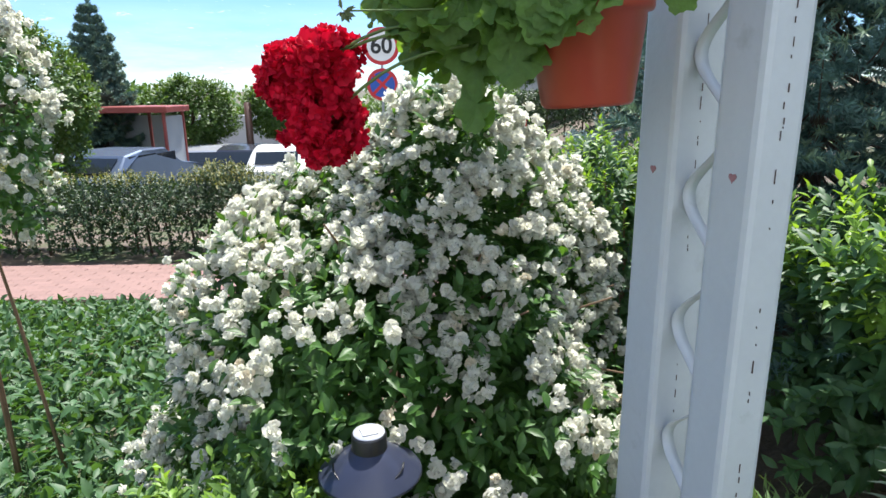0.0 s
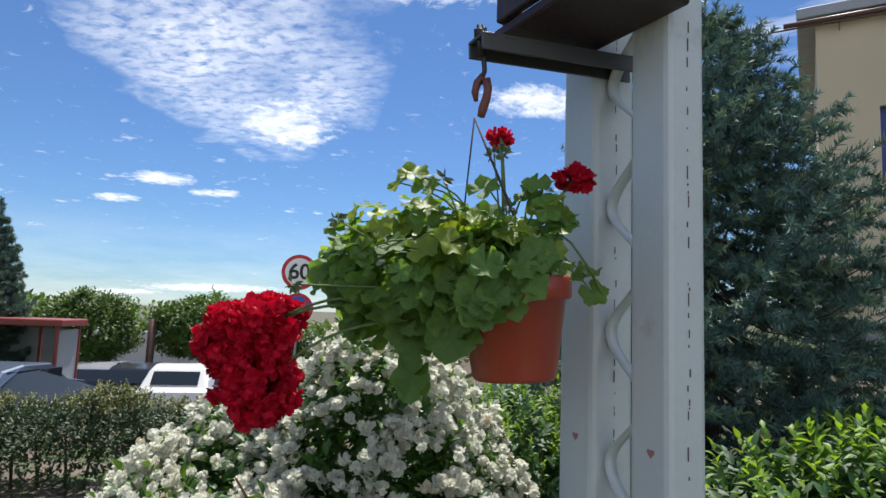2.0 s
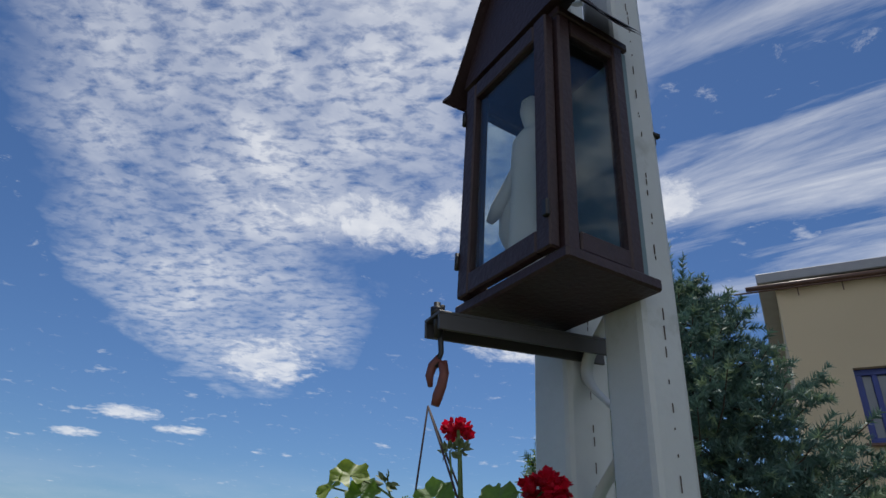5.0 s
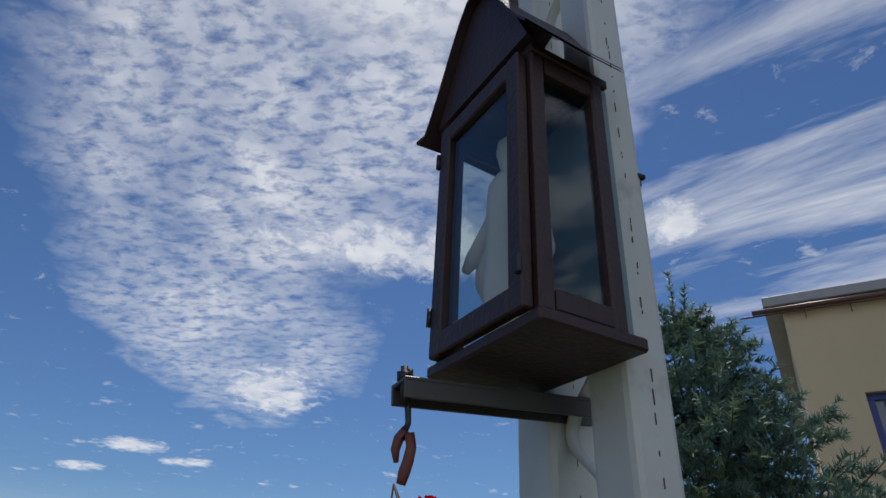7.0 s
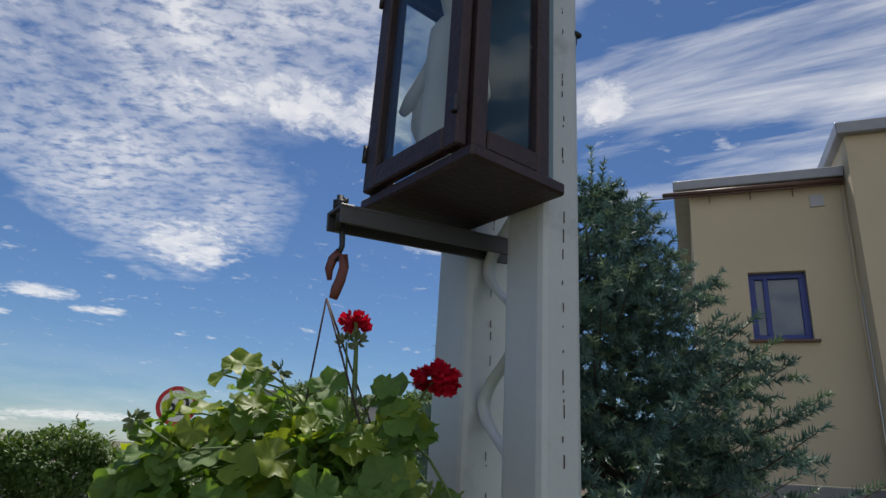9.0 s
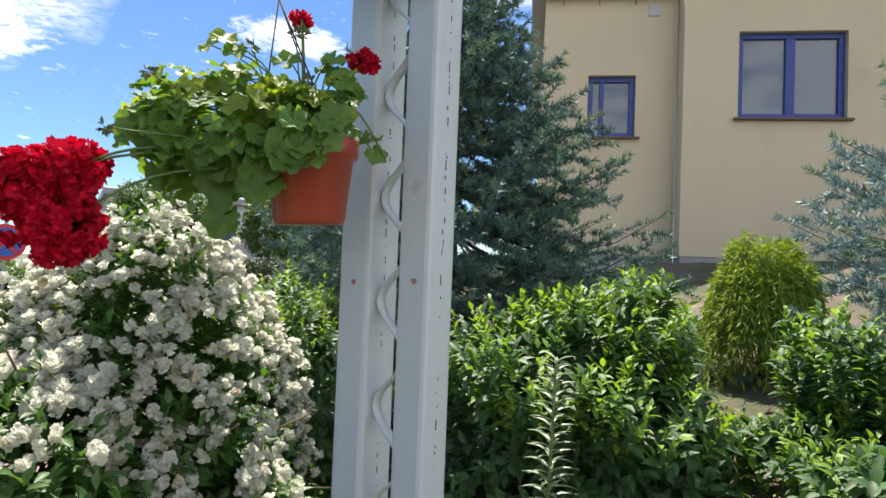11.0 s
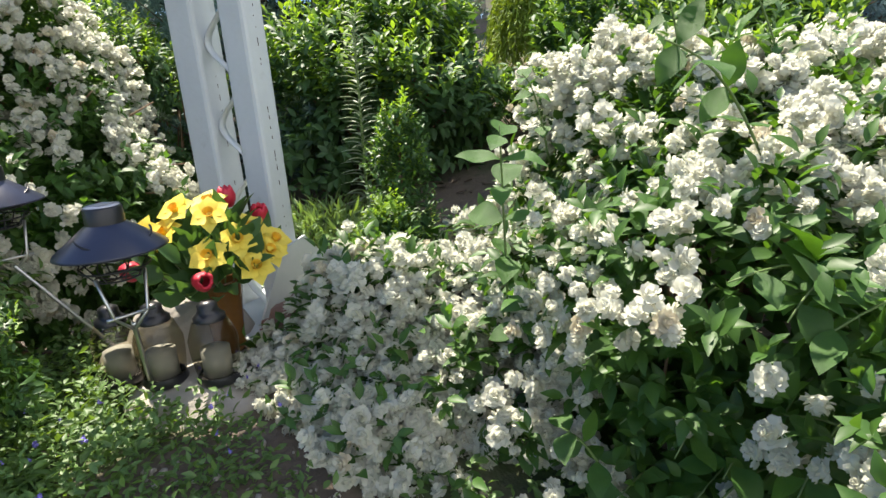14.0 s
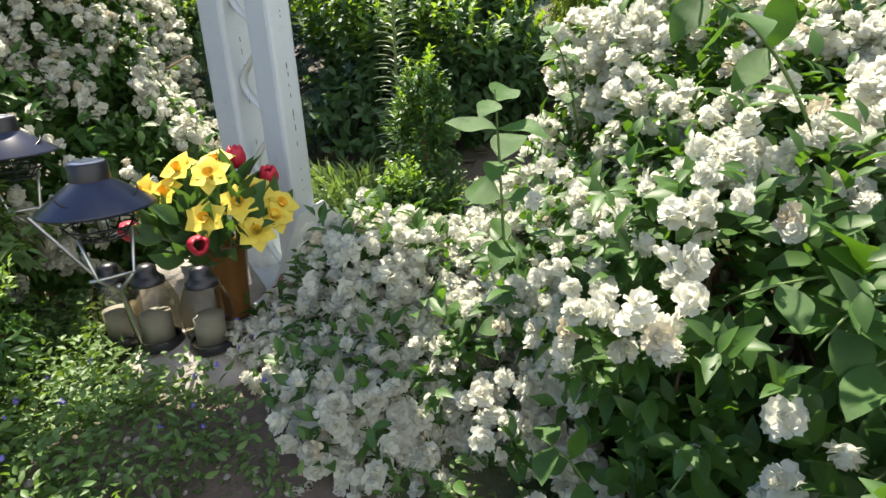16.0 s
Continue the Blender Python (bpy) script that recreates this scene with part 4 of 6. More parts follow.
for p, s, y in (((0.606, 0.906, 1.987), 0.03, True), ((0.581, 0.908, 1.970), 0.024, True), ((0.626, 0.903, 1.965), 0.026, False), ((0.731, 0.908, 1.970), 0.032, False), ((0.861, 0.878, 1.900), 0.022, True),
                ((0.901, 0.858, 1.820), 0.03, False), ((0.911, 0.848, 1.790), 0.026, False), ((0.881, 0.868, 1.825), 0.028, False), ((0.806, 0.888, 1.895), 0.03, False), ((0.836, 0.888, 1.885), 0.028, False)):
    put_leaf(np.array(p), unit(np.array([0, 0, 0.6]) - DV * 0.6 + rng.normal(size=3) * 0.3), s, y)


def umbel(centre, radii, n, size, name, label, stem_from=None):
    c = np.array(centre)
    d = dirs(n, rng)
    P = c + d * np.array(radii) * (0.45 + 0.55 * rng.random((n, 1)) ** 0.6)
    N = unit(d / np.array(radii) + rng.normal(size=d.shape) * 4)
    out = []
    for k in range(4):
        t = rosette(9, rng, rings=(0.5, 0.95, 1.35), size=0.52, ruffle=0.25)
        i = np.arange(k, n, 4)
        R = frames(unit(np.cross(N[i], rng.normal(size=(len(i), 3)))), N[i])
        v, f = strew(t, P[i], R, size * (0.8 + 0.4 * rng.random(len(i))))
        out.append((v - GO, f.tolist()))
    part(name, join(*out), m_red, gera, label)
    if stem_from is not None:
        s = np.linspace(0, 1, 8)[:, None]
        stems_.append(sweep(np.array(stem_from) * (1 - s) + c * s + np.array([0, 0, 0.03]) * np.sin(s * math.pi) - GO, 0.0028, 6))


BR = np.array([0.338, 1.03, 1.660])
umbel(BR + RV * -0.036 + np.array([0, 0, 0.03]), (0.066, 0.064, 0.064), 150, 0.021, "flower_head", "large crimson flower head", (0.606, 0.908, 1.755))
umbel(BR + RV * 0.03 + np.array([0, 0, 0.06]), (0.056, 0.056, 0.046), 96, 0.020, "flower_head", "large crimson flower head", (0.606, 0.908, 1.755))
umbel(BR + RV * 0.022 + np.array([0, 0, -0.045]), (0.06, 0.06, 0.074), 160, 0.021, "flower_head", "drooping crimson flower head", (0.606, 0.908, 1.735))
umbel(BR + RV * -0.065 + np.array([0, 0, -0.055]), (0.014, 0.014, 0.028), 8, 0.018, "flower_head", "few hanging crimson petals")
umbel((0.883, 0.872, 1.987), (0.026, 0.026, 0.014), 20, 0.0165, "flower_head", "small crimson flower head", (0.826, 0.898, 1.835))
umbel((0.763, 0.928, 2.070), (0.018, 0.018, 0.010), 9, 0.0135, "flower_head", "small opening red flower head", (0.771, 0.918, 1.875))
for c_ in ((0.480, 0.925, 1.903), (0.657, 0.900, 1.981), (0.411, 0.918, 1.788), (0.778, 0.913, 1.940), (0.768, 0.926, 2.040), (0.751, 0.926, 2.038)):
    bd = dirs(16, rng)
    v, f = strew(LEAF2, np.array(c_) + bd * 0.004, frames(bd + np.array([0, 0, 0.4]), rng.normal(size=bd.shape)), np.full(16, 0.016))
    part("flower_bud", (v - GO, f), m_bud, gera, "unopened green buds")
    s = np.linspace(0, 1, 6)[:, None]
    b_ = GO + (np.array(c_) - GO) * np.array([0.55, 0.55, 0.3])
    stems_.append(sweep(b_ * (1 - s) + np.array(c_) * s - GO, 0.0016, 5))
part("stem_wood", join(*stems_), m_stem, gera)

# ---- white shrubs ----
rng = np.random.default_rng(21)


def patchy(q):
    """Bloom in drifts, thinner near the ground."""
    w = np.sin(q[:, 0] * 9 + q[:, 2] * 5) * np.sin(q[:, 2] * 11 - q[:, 1] * 6 + 1.0)
    return np.clip(0.66 + 0.6 * w + 0.55 * (q[:, 2] - 0.75), 0.05, 1)


def crowned(q):
    """Bloom over the crown and towards the post, leaves below."""
    start = 0.18 + 0.63 * np.clip(0.17 - q[:, 1], 0, 2)
    return np.clip(0.16 + (q[:, 2] - start) * 4.0, 0.06, 0.9)


mock_orange((0.50, 1.85, 0), (0.48, 1.82, 0.70), (0.80, 0.72, 0.84), rng, 3100, 1000, 0.0225, 0.055, 0.7,
            "rounded mock orange shrub covered in white double flowers", (0, -1, 0.3), 24, bloom=patchy, taper=0.22)
mock_orange((1.61, -0.26, gz(1.61, -0.26)), (1.63, -0.28, 0.44), (0.62, 0.72, 0.58), rng, 1900, 700, 0.0228, 0.062, 2.1,
            "large mock orange shrub in full white bloom beside the path", (-1, -0.3, 0.6), 30, 0.03, 26, [((1.12, 0.34, 0.26), (0.40, 0.36, 0.33), 0.62), ((1.15, 0.00, 0.22), (0.30, 0.30, 0.30), 0.06), ((1.01, -0.84, 0.55), (0.08, 0.08, 0.06), 0.018)], crowned)
mock_orange((-1.22, 2.3, 0), (-1.12, 2.2, 1.58), (0.22, 0.2, 0.46), rng, 260, 120, 0.021, 0.045, 4.0,
            "slender white flowering mock orange on thin stems", (0.3, -1, 0.2), 20, 0.9, 3)

# near leafy sprays on the large white shrub
spray_mesh = []
for k in range(4):
    v, f = blade(0.54 + 0.05 * k, 0.05 + 0.02 * k, 0.12 + 0.1 * k, 6)
    v = v + np.stack([0.03 * np.sin(v[:, 1] * 6 + k), 0 * v[:, 0], 0.03 * np.sin(v[:, 1] * 9 + k)], 1)
    me = mesh_of("leaf", v, f)
    me.materials.append(m_leafB)
    spray_mesh.append(me)


def spray(base, tip, n, size, rng, bow=0.05):
    """A leafy shoot: stem with pairs of large pointed leaves."""
    root = thing("mock_orange_shoot", tuple(base), "leafy mock orange shoot with large pointed green leaves", "shoot", "leafy shoots of the white shrub")
    b, t = np.array(base), np.array(tip)
    s = np.linspace(0, 1, 8)[:, None]
    pts = (t - b) * s + np.array([0, 0, bow]) * np.sin(s * math.pi)
    part("stem", sweep(pts, np.linspace(0.0032, 0.0014, 8), 6), m_stem, root)
    ax = unit(t - b)
    side = unit(np.cross(ax, (0, 0, 1.0) if abs(ax[2]) < 0.8 else (0.6, -0.8, 0)))
    for k in range(n):
        u = 0.25 + 0.75 * (k // 2 * 2) / max(n - 1, 1)
        p = np.array([np.interp(u, s[:, 0], pts[:, c]) for c in range(3)])
        sg = 1 if k % 2 else -1
        tw = (k // 2) % 2
        sd = side if tw == 0 else unit(np.cross(side, ax))
        d = unit(sd * sg + ax * 0.5 + np.array([0, 0, -0.35]) + rng.normal(size=3) * 0.2)
        ob = new("leaf", spray_mesh[rng.integers(0, 4)])
        ob.parent = root
        R = frames(d[None], unit(np.array([-0.35, -0.3, 1.0]) + rng.normal(size=3) * 0.3)[None])[0]
        z_ = size * (0.6 + 0.4 * rng.random())
        ob.matrix_basis = Matrix.LocRotScale(Vector(p), Matrix(R.tolist()).to_quaternion(), (z_, z_, z_))


rng = np.random.default_rng(31)
for b_, t_, n_, s_ in (((1.27, -0.48, 0.88), (0.99, -0.41, 1.12), 8, 0.085), ((1.02, -0.07, 0.60), (0.96, -0.12, 1.00), 10, 0.095), ((1.29, -0.68, 0.66), (0.95, -0.53, 0.78), 6, 0.10),
                       ((1.24, -0.43, 0.41), (0.99, -0.34, 0.46), 6, 0.08), ((1.27, -0.53, 0.31), (0.99, -0.48, 0.36), 6, 0.08), ((1.24, -0.23, 0.68), (1.07, -0.20, 0.72), 5, 0.075),
                       ((1.27, -0.60, 0.51), (1.01, -0.58, 0.48), 6, 0.085), ((1.29, -0.38, 0.16), (1.05, -0.28, 0.26), 6, 0.075), ((1.39, 0.07, 0.86), (1.29, 0.07, 1.08), 6, 0.07),
                       ((1.49, -0.23, 1.01), (1.41, -0.20, 1.26), 8, 0.075), ((1.69, -0.38, 1.01), (1.59, -0.28, 1.28), 8, 0.08), ((1.24, -0.10, 0.41), (1.09, -0.08, 0.44), 5, 0.07),
                       ((1.21, -0.36, 0.61), (1.03, -0.34, 0.62), 5, 0.075), ((1.24, -0.48, 0.48), (0.95, -0.46, 0.46), 6, 0.085), ((1.19, -0.58, 0.36), (0.91, -0.50, 0.34), 6, 0.085), ((1.24, -0.33, 0.26), (0.97, -0.28, 0.28), 6, 0.08),
                       ((1.21, -0.18, 0.31), (1.03, -0.14, 0.30), 6, 0.07), ((1.24, -0.63, 0.68), (0.99, -0.60, 0.72), 6, 0.09), ((1.19, -0.68, 0.51), (0.93, -0.64, 0.46), 6, 0.085), ((1.19, -0.40, 0.16), (0.91, -0.38, 0.20), 6, 0.075), ((1.27, -0.28, 0.51), (1.07, -0.25, 0.50), 6, 0.075), ((1.24, -0.68, 0.26), (0.97, -0.62, 0.28), 6, 0.08), ((1.19, -0.46, 0.66), (0.99, -0.45, 0.66), 5, 0.08)):
    spray(b_, t_, n_, s_, rng)
for b_, t_, n_, s_ in (((1.19, -0.78, 0.76), (0.99, -0.63, 0.69), 6, 0.085), ((1.12, -0.70, 0.48), (1.01, -0.60, 0.56), 6, 0.075), ((1.19, -0.79, 0.89), (1.05, -0.70, 0.86), 5, 0.08), ((0.95, -0.34, 0.36), (0.89, -0.28, 0.48), 6, 0.075)):
    spray(b_, t_, n_, s_, rng, 0.02)
for k in range(13):
    y_, z_ = -0.80 + 0.72 * rng.random(), 0.12 + 0.62 * rng.random()
    x_ = 1.61 - 0.60 * math.sqrt(max(0.05, 1 - ((y_ + 0.28) / 0.72) ** 2 - ((z_ - 0.48) / 0.6) ** 2))
    spray((x_ + 0.16, y_ + 0.03, z_ - 0.05), (x_ - 0.07 - 0.06 * rng.random(), y_ - 0.05 + 0.1 * rng.random(), z_ + 0.05 * rng.random()), 6, 0.062 + 0.025 * rng.random(), rng, 0.03)

# ---- conifers and shrubs on the bank ----
rng = np.random.default_rng(41)
spruce((2.35, 2.85, gz(2.35, 2.85)), 2.72, 1.5, rng, m_spruce, "tall blue-green spruce before the house", 0.040, 17, 0.08, (0, 0), 3)
spruce((4.75, 0.62, gz(4.75, 0.62)), 2.6, 1.65, rng, m_bspruce, "silvery blue spruce with stiff layered branches", 0.046, 12, 0.05, (0, 0), 1)
spruce((1.45, 3.3, gz(1.45, 3.3)), 1.35, 0.75, rng, m_bspruce, "low spreading blue spruce", 0.024, 14, 0.05)
leafy_shrub((2.05, 1.42, gz(2.05, 1.42)), (2.05, 1.42, 0.97), (0.50, 0.48, 0.40), rng, 950, 0.072, 1.3, "dense dark green shrub with bright young shoots", 0.28)
leafy_shrub((2.75, 0.45, gz(2.75, 0.45)), (2.78, 0.42, 0.80), (0.58, 0.80, 0.42), rng, 1300, 0.072, 2.3, "broad green shrub with glossy pointed leaves", 0.28)
leafy_shrub((1.3, 2.1, gz(1.3, 2.1)), (1.2, 2.25, 0.95), (0.35, 0.35, 0.5), rng, 700, 0.05, 5.3, "light green shrub behind the white flowers", 0.3)


def thread_thuja(at, h, r, rng):
    root = thing("weeping_thuja", at, "weeping golden-green thread cypress", "shrub")
    part("trunk", sweep([(0, 0, 0), (0.02, 0, h * 0.5), (0, 0, h * 0.9)], [0.03, 0.02, 0.008], 7), m_bark, root)
    P, D, S = [], [], []
    for k in range(760):
        a, u = rng.random() * 2 * math.pi, rng.random() ** 0.6
        out = np.array([math.cos(a), math.sin(a), 0])
        z0 = h * (1 - 0.75 * u)
        p0 = np.array([0, 0, z0 + 0.05]) + out * 0.05
        q = np.linspace(0, 1, 14)
        L = r * (0.35 + 0.75 * math.sqrt(u)) * (0.8 + 0.4 * rng.random())
        pts = p0 + out * (L * np.sqrt(q))[:, None] + np.array([0, 0, 1.0]) * (0.10 * np.sin(q * 3) - (0.30 + 0.3 * rng.random()) * h * q ** 2)[:, None]
        for i in range(13):
            for _ in range(3):
                P.append(pts[i])
                D.append(unit(pts[i + 1] - pts[i] + rng.normal(size=3) * 0.02))
                S.append(0.05)
    D = np.array(D)
    v, f = strew(THIN, np.array(P), frames(D, rng.normal(size=D.shape)), np.array(S))
    part("foliage", (v, f), m_thuja, root)


thread_thuja((3.55, 1.62, gz(3.55, 1.62)), 0.64, 0.26, rng)


def lily_stalk(at, h, rng):
    root = thing("lily_stalk", at, "upright lily stalk with whorled narrow leaves", "plant")
    s = np.linspace(0, 1, 8)[:, None]
    part("stem", sweep(np.hstack([0.03 * s, 0.0 * s, h * s]), np.linspace(0.007, 0.004, 8), 6), m_stem, root)
    n = 130
    u = np.linspace(0.12, 1.0, n)
    a = np.arange(n) * 2.4
    P = np.stack([0.03 * u, 0 * u, h * u], 1)
    d = unit(np.stack([np.cos(a), np.sin(a), 0.25 + 0.5 * u], 1))
    v, f = strew(blade(0.2, 0.05, 0.35, 3), P, frames(d, np.tile([0, 0, 1.0], (n, 1))), 0.105 * (1.05 - 0.5 * u))
    part("leaves", (v, f), m_lily, root)


lily_stalk((1.54, 1.01, gz(1.54, 1.01)), 0.82, rng)


def box_column(at, pts, rad, rng, n, label):
    root = thing("box_shrub", at, label, "shrub")
    o = np.array(at)
    pts = np.array(pts)
    part("stem_wood", sweep(pts - o, np.linspace(0.01, 0.004, len(pts)), 6), m_twig, root)
    u = rng.random(n)
    q = np.linspace(0, 1, len(pts))
    c = np.stack([np.interp(u, q, pts[:, i]) for i in range(3)], 1)
    r = np.interp(u, q, rad)
    d = dirs(n, rng)
    d[:, 2] *= 0.4
    P = c + unit(d) * (r * (0.3 + 0.7 * rng.random(n)))[:, None]
    W = unit(d + np.array([0, 0, 0.9]))
    v, f = leafy(P, W, rng, 7, 0.05, 0.024, LEAF2)
    part("foliage", (v - o, f), m_box, root)
    k = u > 0.6
    v, f = leafy(P[k][::3] + (0, 0, 0.03), unit(W[k][::3] + (0, 0, 1)), rng, 7, 0.05, 0.024, LEAF2)
    part("young_growth", (v - o, f), m_weigy, root)


box_column((1.16, 0.50, gz(1.16, 0.50)), [(1.16, 0.50, 0.36), (1.16, 0.49, 0.46), (1.17, 0.48, 0.56), (1.18, 0.47, 0.63), (1.19, 0.47, 0.70)], [0.16, 0.16, 0.12, 0.08, 0.03], rng, 800, "narrow upright box shrub with tiny leaves")
box_column((1.32, 0.57, gz(1.32, 0.57)), [(1.32, 0.57, 0.4), (1.33, 0.56, 0.6), (1.33, 0.57, 0.8), (1.34, 0.57, 0.98)], [0.10, 0.10, 0.085, 0.03], rng, 560, "slim box shrub with fresh green tips")


def tuft(at, r, h, n, rng, mat, label, name="ornamental_grass", leaf=0.10):
    root = thing(name, at, label, "plant")
    a = rng.random(n) * 2 * math.pi
    P = np.stack([np.cos(a), np.sin(a), 0 * a], 1) * (r * np.sqrt(rng.random(n)))[:, None]
    P[:, 2] = h * rng.random(n) * 0.7
    d = unit(P * (1, 1, 0) / r * 0.9 + np.array([0, 0, 0.8]) + rng.normal(size=P.shape) * 0.35)
    v, f = strew(blade(0.18, 0.04, 0.5, 3), P, frames(d, rng.normal(size=P.shape)), leaf * (0.7 + 0.6 * rng.random(n)))
    part("leaves", (v, f), mat, root)


tuft((1.42, 1.12, gz(1.42, 1.12)), 0.2, 0.24, 1100, rng, m_silver, "pale striped leafy clump beside the post", leaf=0.05)
tuft((1.46, 0.80, gz(1.46, 0.80)), 0.16, 0.18, 500, rng, m_silver, "pale striped leafy clump", leaf=0.06)
leafy_shrub((0.14, 1.05, gz(0.14, 1.05)), (0.14, 1.05, 0.66), (0.22, 0.20, 0.12), rng, 260, 0.055, 7.3, "loose weedy plant with bright green leaves", 0.25, "garden_weed", m_herb, m_weigy, 10)
leafy_shrub((0.09, 0.70, gz(0.09, 0.70)), (0.09, 0.70, 0.59), (0.22, 0.22, 0.07), rng, 260, 0.032, 8.3, "leafy columbine clump with lobed leaves", 0.15, "garden_weed", m_box, m_weigy, 8)

# ground cover, grass
def carpet(name, n, xr, yr, size, mat, label, rng, template=LEAF2, hole=None, upright=0.6, height=0.05):
    P = np.stack([xr[0] + (xr[1] - xr[0]) * rng.random(n), yr[0] + (yr[1] - yr[0]) * rng.random(n), np.zeros(n)], 1)
    keep = np.array([hole is None or not hole(x, y) for x, y, _ in P])
    P = P[keep]
    P[:, 2] = [gz(x, y) for x, y, _ in P]
    P[:, 2] += height * rng.random(len(P)) ** 1.5
    d = unit(rng.normal(size=P.shape) * (1, 1, 0.3) + np.array([0, 0, upright]))
    v, f = strew(template, P, frames(d, unit(rng.normal(size=P.shape) * 0.5 + np.array([0, 0, 1.0]))), size * (0.6 + 0.8 * rng.random(len(P))))
    return tagged(part(name, (v, f), mat), label, "ground cover", kind="stuff")


def bare(x, y):
    return noise.noise((x * 2.1 + 4, y * 2.1, 0.0)) > 0.16 or ((x - 0.85) / 0.36) ** 2 + ((y - 0.75) / 0.42) ** 2 < 1 or (0.28 < x < 0.7 and -0.3 < y < 0.16)


carpet("ground_cover", 16000, (-1.3, 1.5), (-1.0, 2.2), 0.028, m_herb, "low creeping green weeds on the soil", rng, LEAF2, bare)
carpet("creeping_weeds", 17000, (-0.5, 0.62), (-0.25, 1.1), 0.021, m_herb, "leafy creeping weeds round the lanterns", rng, LEAF3, lambda x, y: noise.noise((x * 3.1, y * 3.1, 5.0)) > 0.3 or ((x - 0.46) / 0.16) ** 2 + ((y + 0.02) / 0.2) ** 2 < 1 or ((x - 0.72) / 0.25) ** 2 + ((y - 0.72) / 0.3) ** 2 < 1, 0.6, 0.10)
carpet("meadow_weeds", 12000, (-4.0, 0.2), (1.9, 5.0), 0.075, m_weig, "lush leafy weeds in the uncut lawn", rng, LEAF3, None, 0.9, 0.10)
carpet("lawn_grass", 30000, (-4.0, 0.4), (1.8, 5.1), 0.06, m_grass, "uncut lawn with fine blades of grass", rng, THIN, None, 1.6, 0.0)
P = np.stack([0.1 + 0.7 * rng.random(26), 0.25 + 0.5 * rng.random(26), np.full(26, 0.06)], 1)
P[:, 2] += [gz(x, y) for x, y, _ in P]
v, f = blossoms(P, dirs(26, rng, 2.0), rng, 0.009, 6)
tagged(part("small_wild_flowers", (v, f), m_violet), "tiny violet-blue flowers among the weeds", "flowers", kind="stuff")
n = 260
P = np.stack([0.2 + 0.7 * rng.random(n), -0.35 + 0.75 * rng.random(n), np.zeros(n)], 1)
P[:, 2] = [gz(x, y) + 0.004 for x, y, _ in P]
gv, gf = lathe([(0.001, -0.5), (0.8, -0.3), (1.0, 0.1), (0.6, 0.5), (0.001, 0.6)], 6)
v, f = strew((gv, gf), P, frames(dirs(n, rng), dirs(n, rng)), 0.004 + 0.009 * rng.random(n) ** 3)
tagged(part("gravel", (v, f), m_conc), "pale pebbles strewn on bare earth", "gravel", kind="stuff")
n = 500
P = np.stack([0.2 + 3.0 * rng.random(n), 0.5 + 3.0 * rng.random(n), np.zeros(n)], 1)
P[:, 2] = [gz(x, y) + 0.012 for x, y, _ in P]
v, f = strew((gv * (0.5, 1.6, 0.3), gf), P, frames(dirs(n, rng) * (1, 1, 0.2), dirs(n, rng, 3)), 0.012 + 0.012 * rng.random(n))
tagged(part("bark_mulch", (v, f), m_bark), "brown bark chips on the flower bed", "mulch", kind="stuff")

# ---- offerings at the foot of the post ----
def stone(at, r, seed, mat, name, label):
    bm = bmesh.new()
    bmesh.ops.create_icosphere(bm, subdivisions=3, radius=1)
    for v_ in bm.verts:
        k = 1 + 0.28 * noise.noise(v_.co * 1.4 + Vector((seed, 0, 0))) + 0.08 * noise.noise(v_.co * 4 + Vector((seed, 3, 0)))
        v_.co = Vector((v_.co.x * r[0], v_.co.y * r[1], v_.co.z * r[2])) * k
    ob = tagged(part(name, bm, mat), label, "stone")
    ob.location = at
    return ob


stone((0.64, 0.60, 0.375), (0.20, 0.16, 0.06), 1.0, m_conc, "flat_stone", "rough grey flat stone under the grave lights")
stone((0.72, 0.86, 0.42), (0.17, 0.14, 0.16), 2.0, m_conc, "rough_stone", "pale rough stone behind the vase")
stone((0.98, 0.64, 0.45), (0.10, 0.08, 0.085), 3.0, m_redstone, "red_stone", "reddish granite stone beside the post plate")
stone((0.56, 0.88, 0.40), (0.08, 0.08, 0.06), 4.0, m_conc, "rough_stone", "pale rough stone among the weeds")

VX, VY = 0.77, 0.70
vase = thing("flower_vase", (VX, VY, 0.42), "tall brown glossy vase on the stone", "vase")
part("body", lathe([(0.001, 0.0), (0.040, 0.0), (0.044, 0.008), (0.041, 0.025), (0.049, 0.12), (0.060, 0.19), (0.064, 0.20), (0.06, 0.203), (0.053, 0.19), (0.036, 0.08)], 32), m_brown, vase)
bouquet = thing("silk_flower_bouquet", (VX, VY, 0.612), "bouquet of yellow silk narcissus and red tulips in the vase", "flowers")
rng = np.random.default_rng(55)
petal6 = []
for k in range(6):
    a = k * math.pi / 3
    v_, f_ = blade(0.95, 0.10, 0.25 + 0.15 * (k % 2), 4)
    petal6.append(moved((v_ * 0.050, f_), pose(0, 0, 0, 0, 0, math.degrees(a)) @ pose(0, 0, 0.004, 22, 0, 0)))
narc = join(*petal6)
trump = lathe([(0.005, 0.0), (0.009, 0.010), (0.010, 0.018), (0.014, 0.023)], 14)
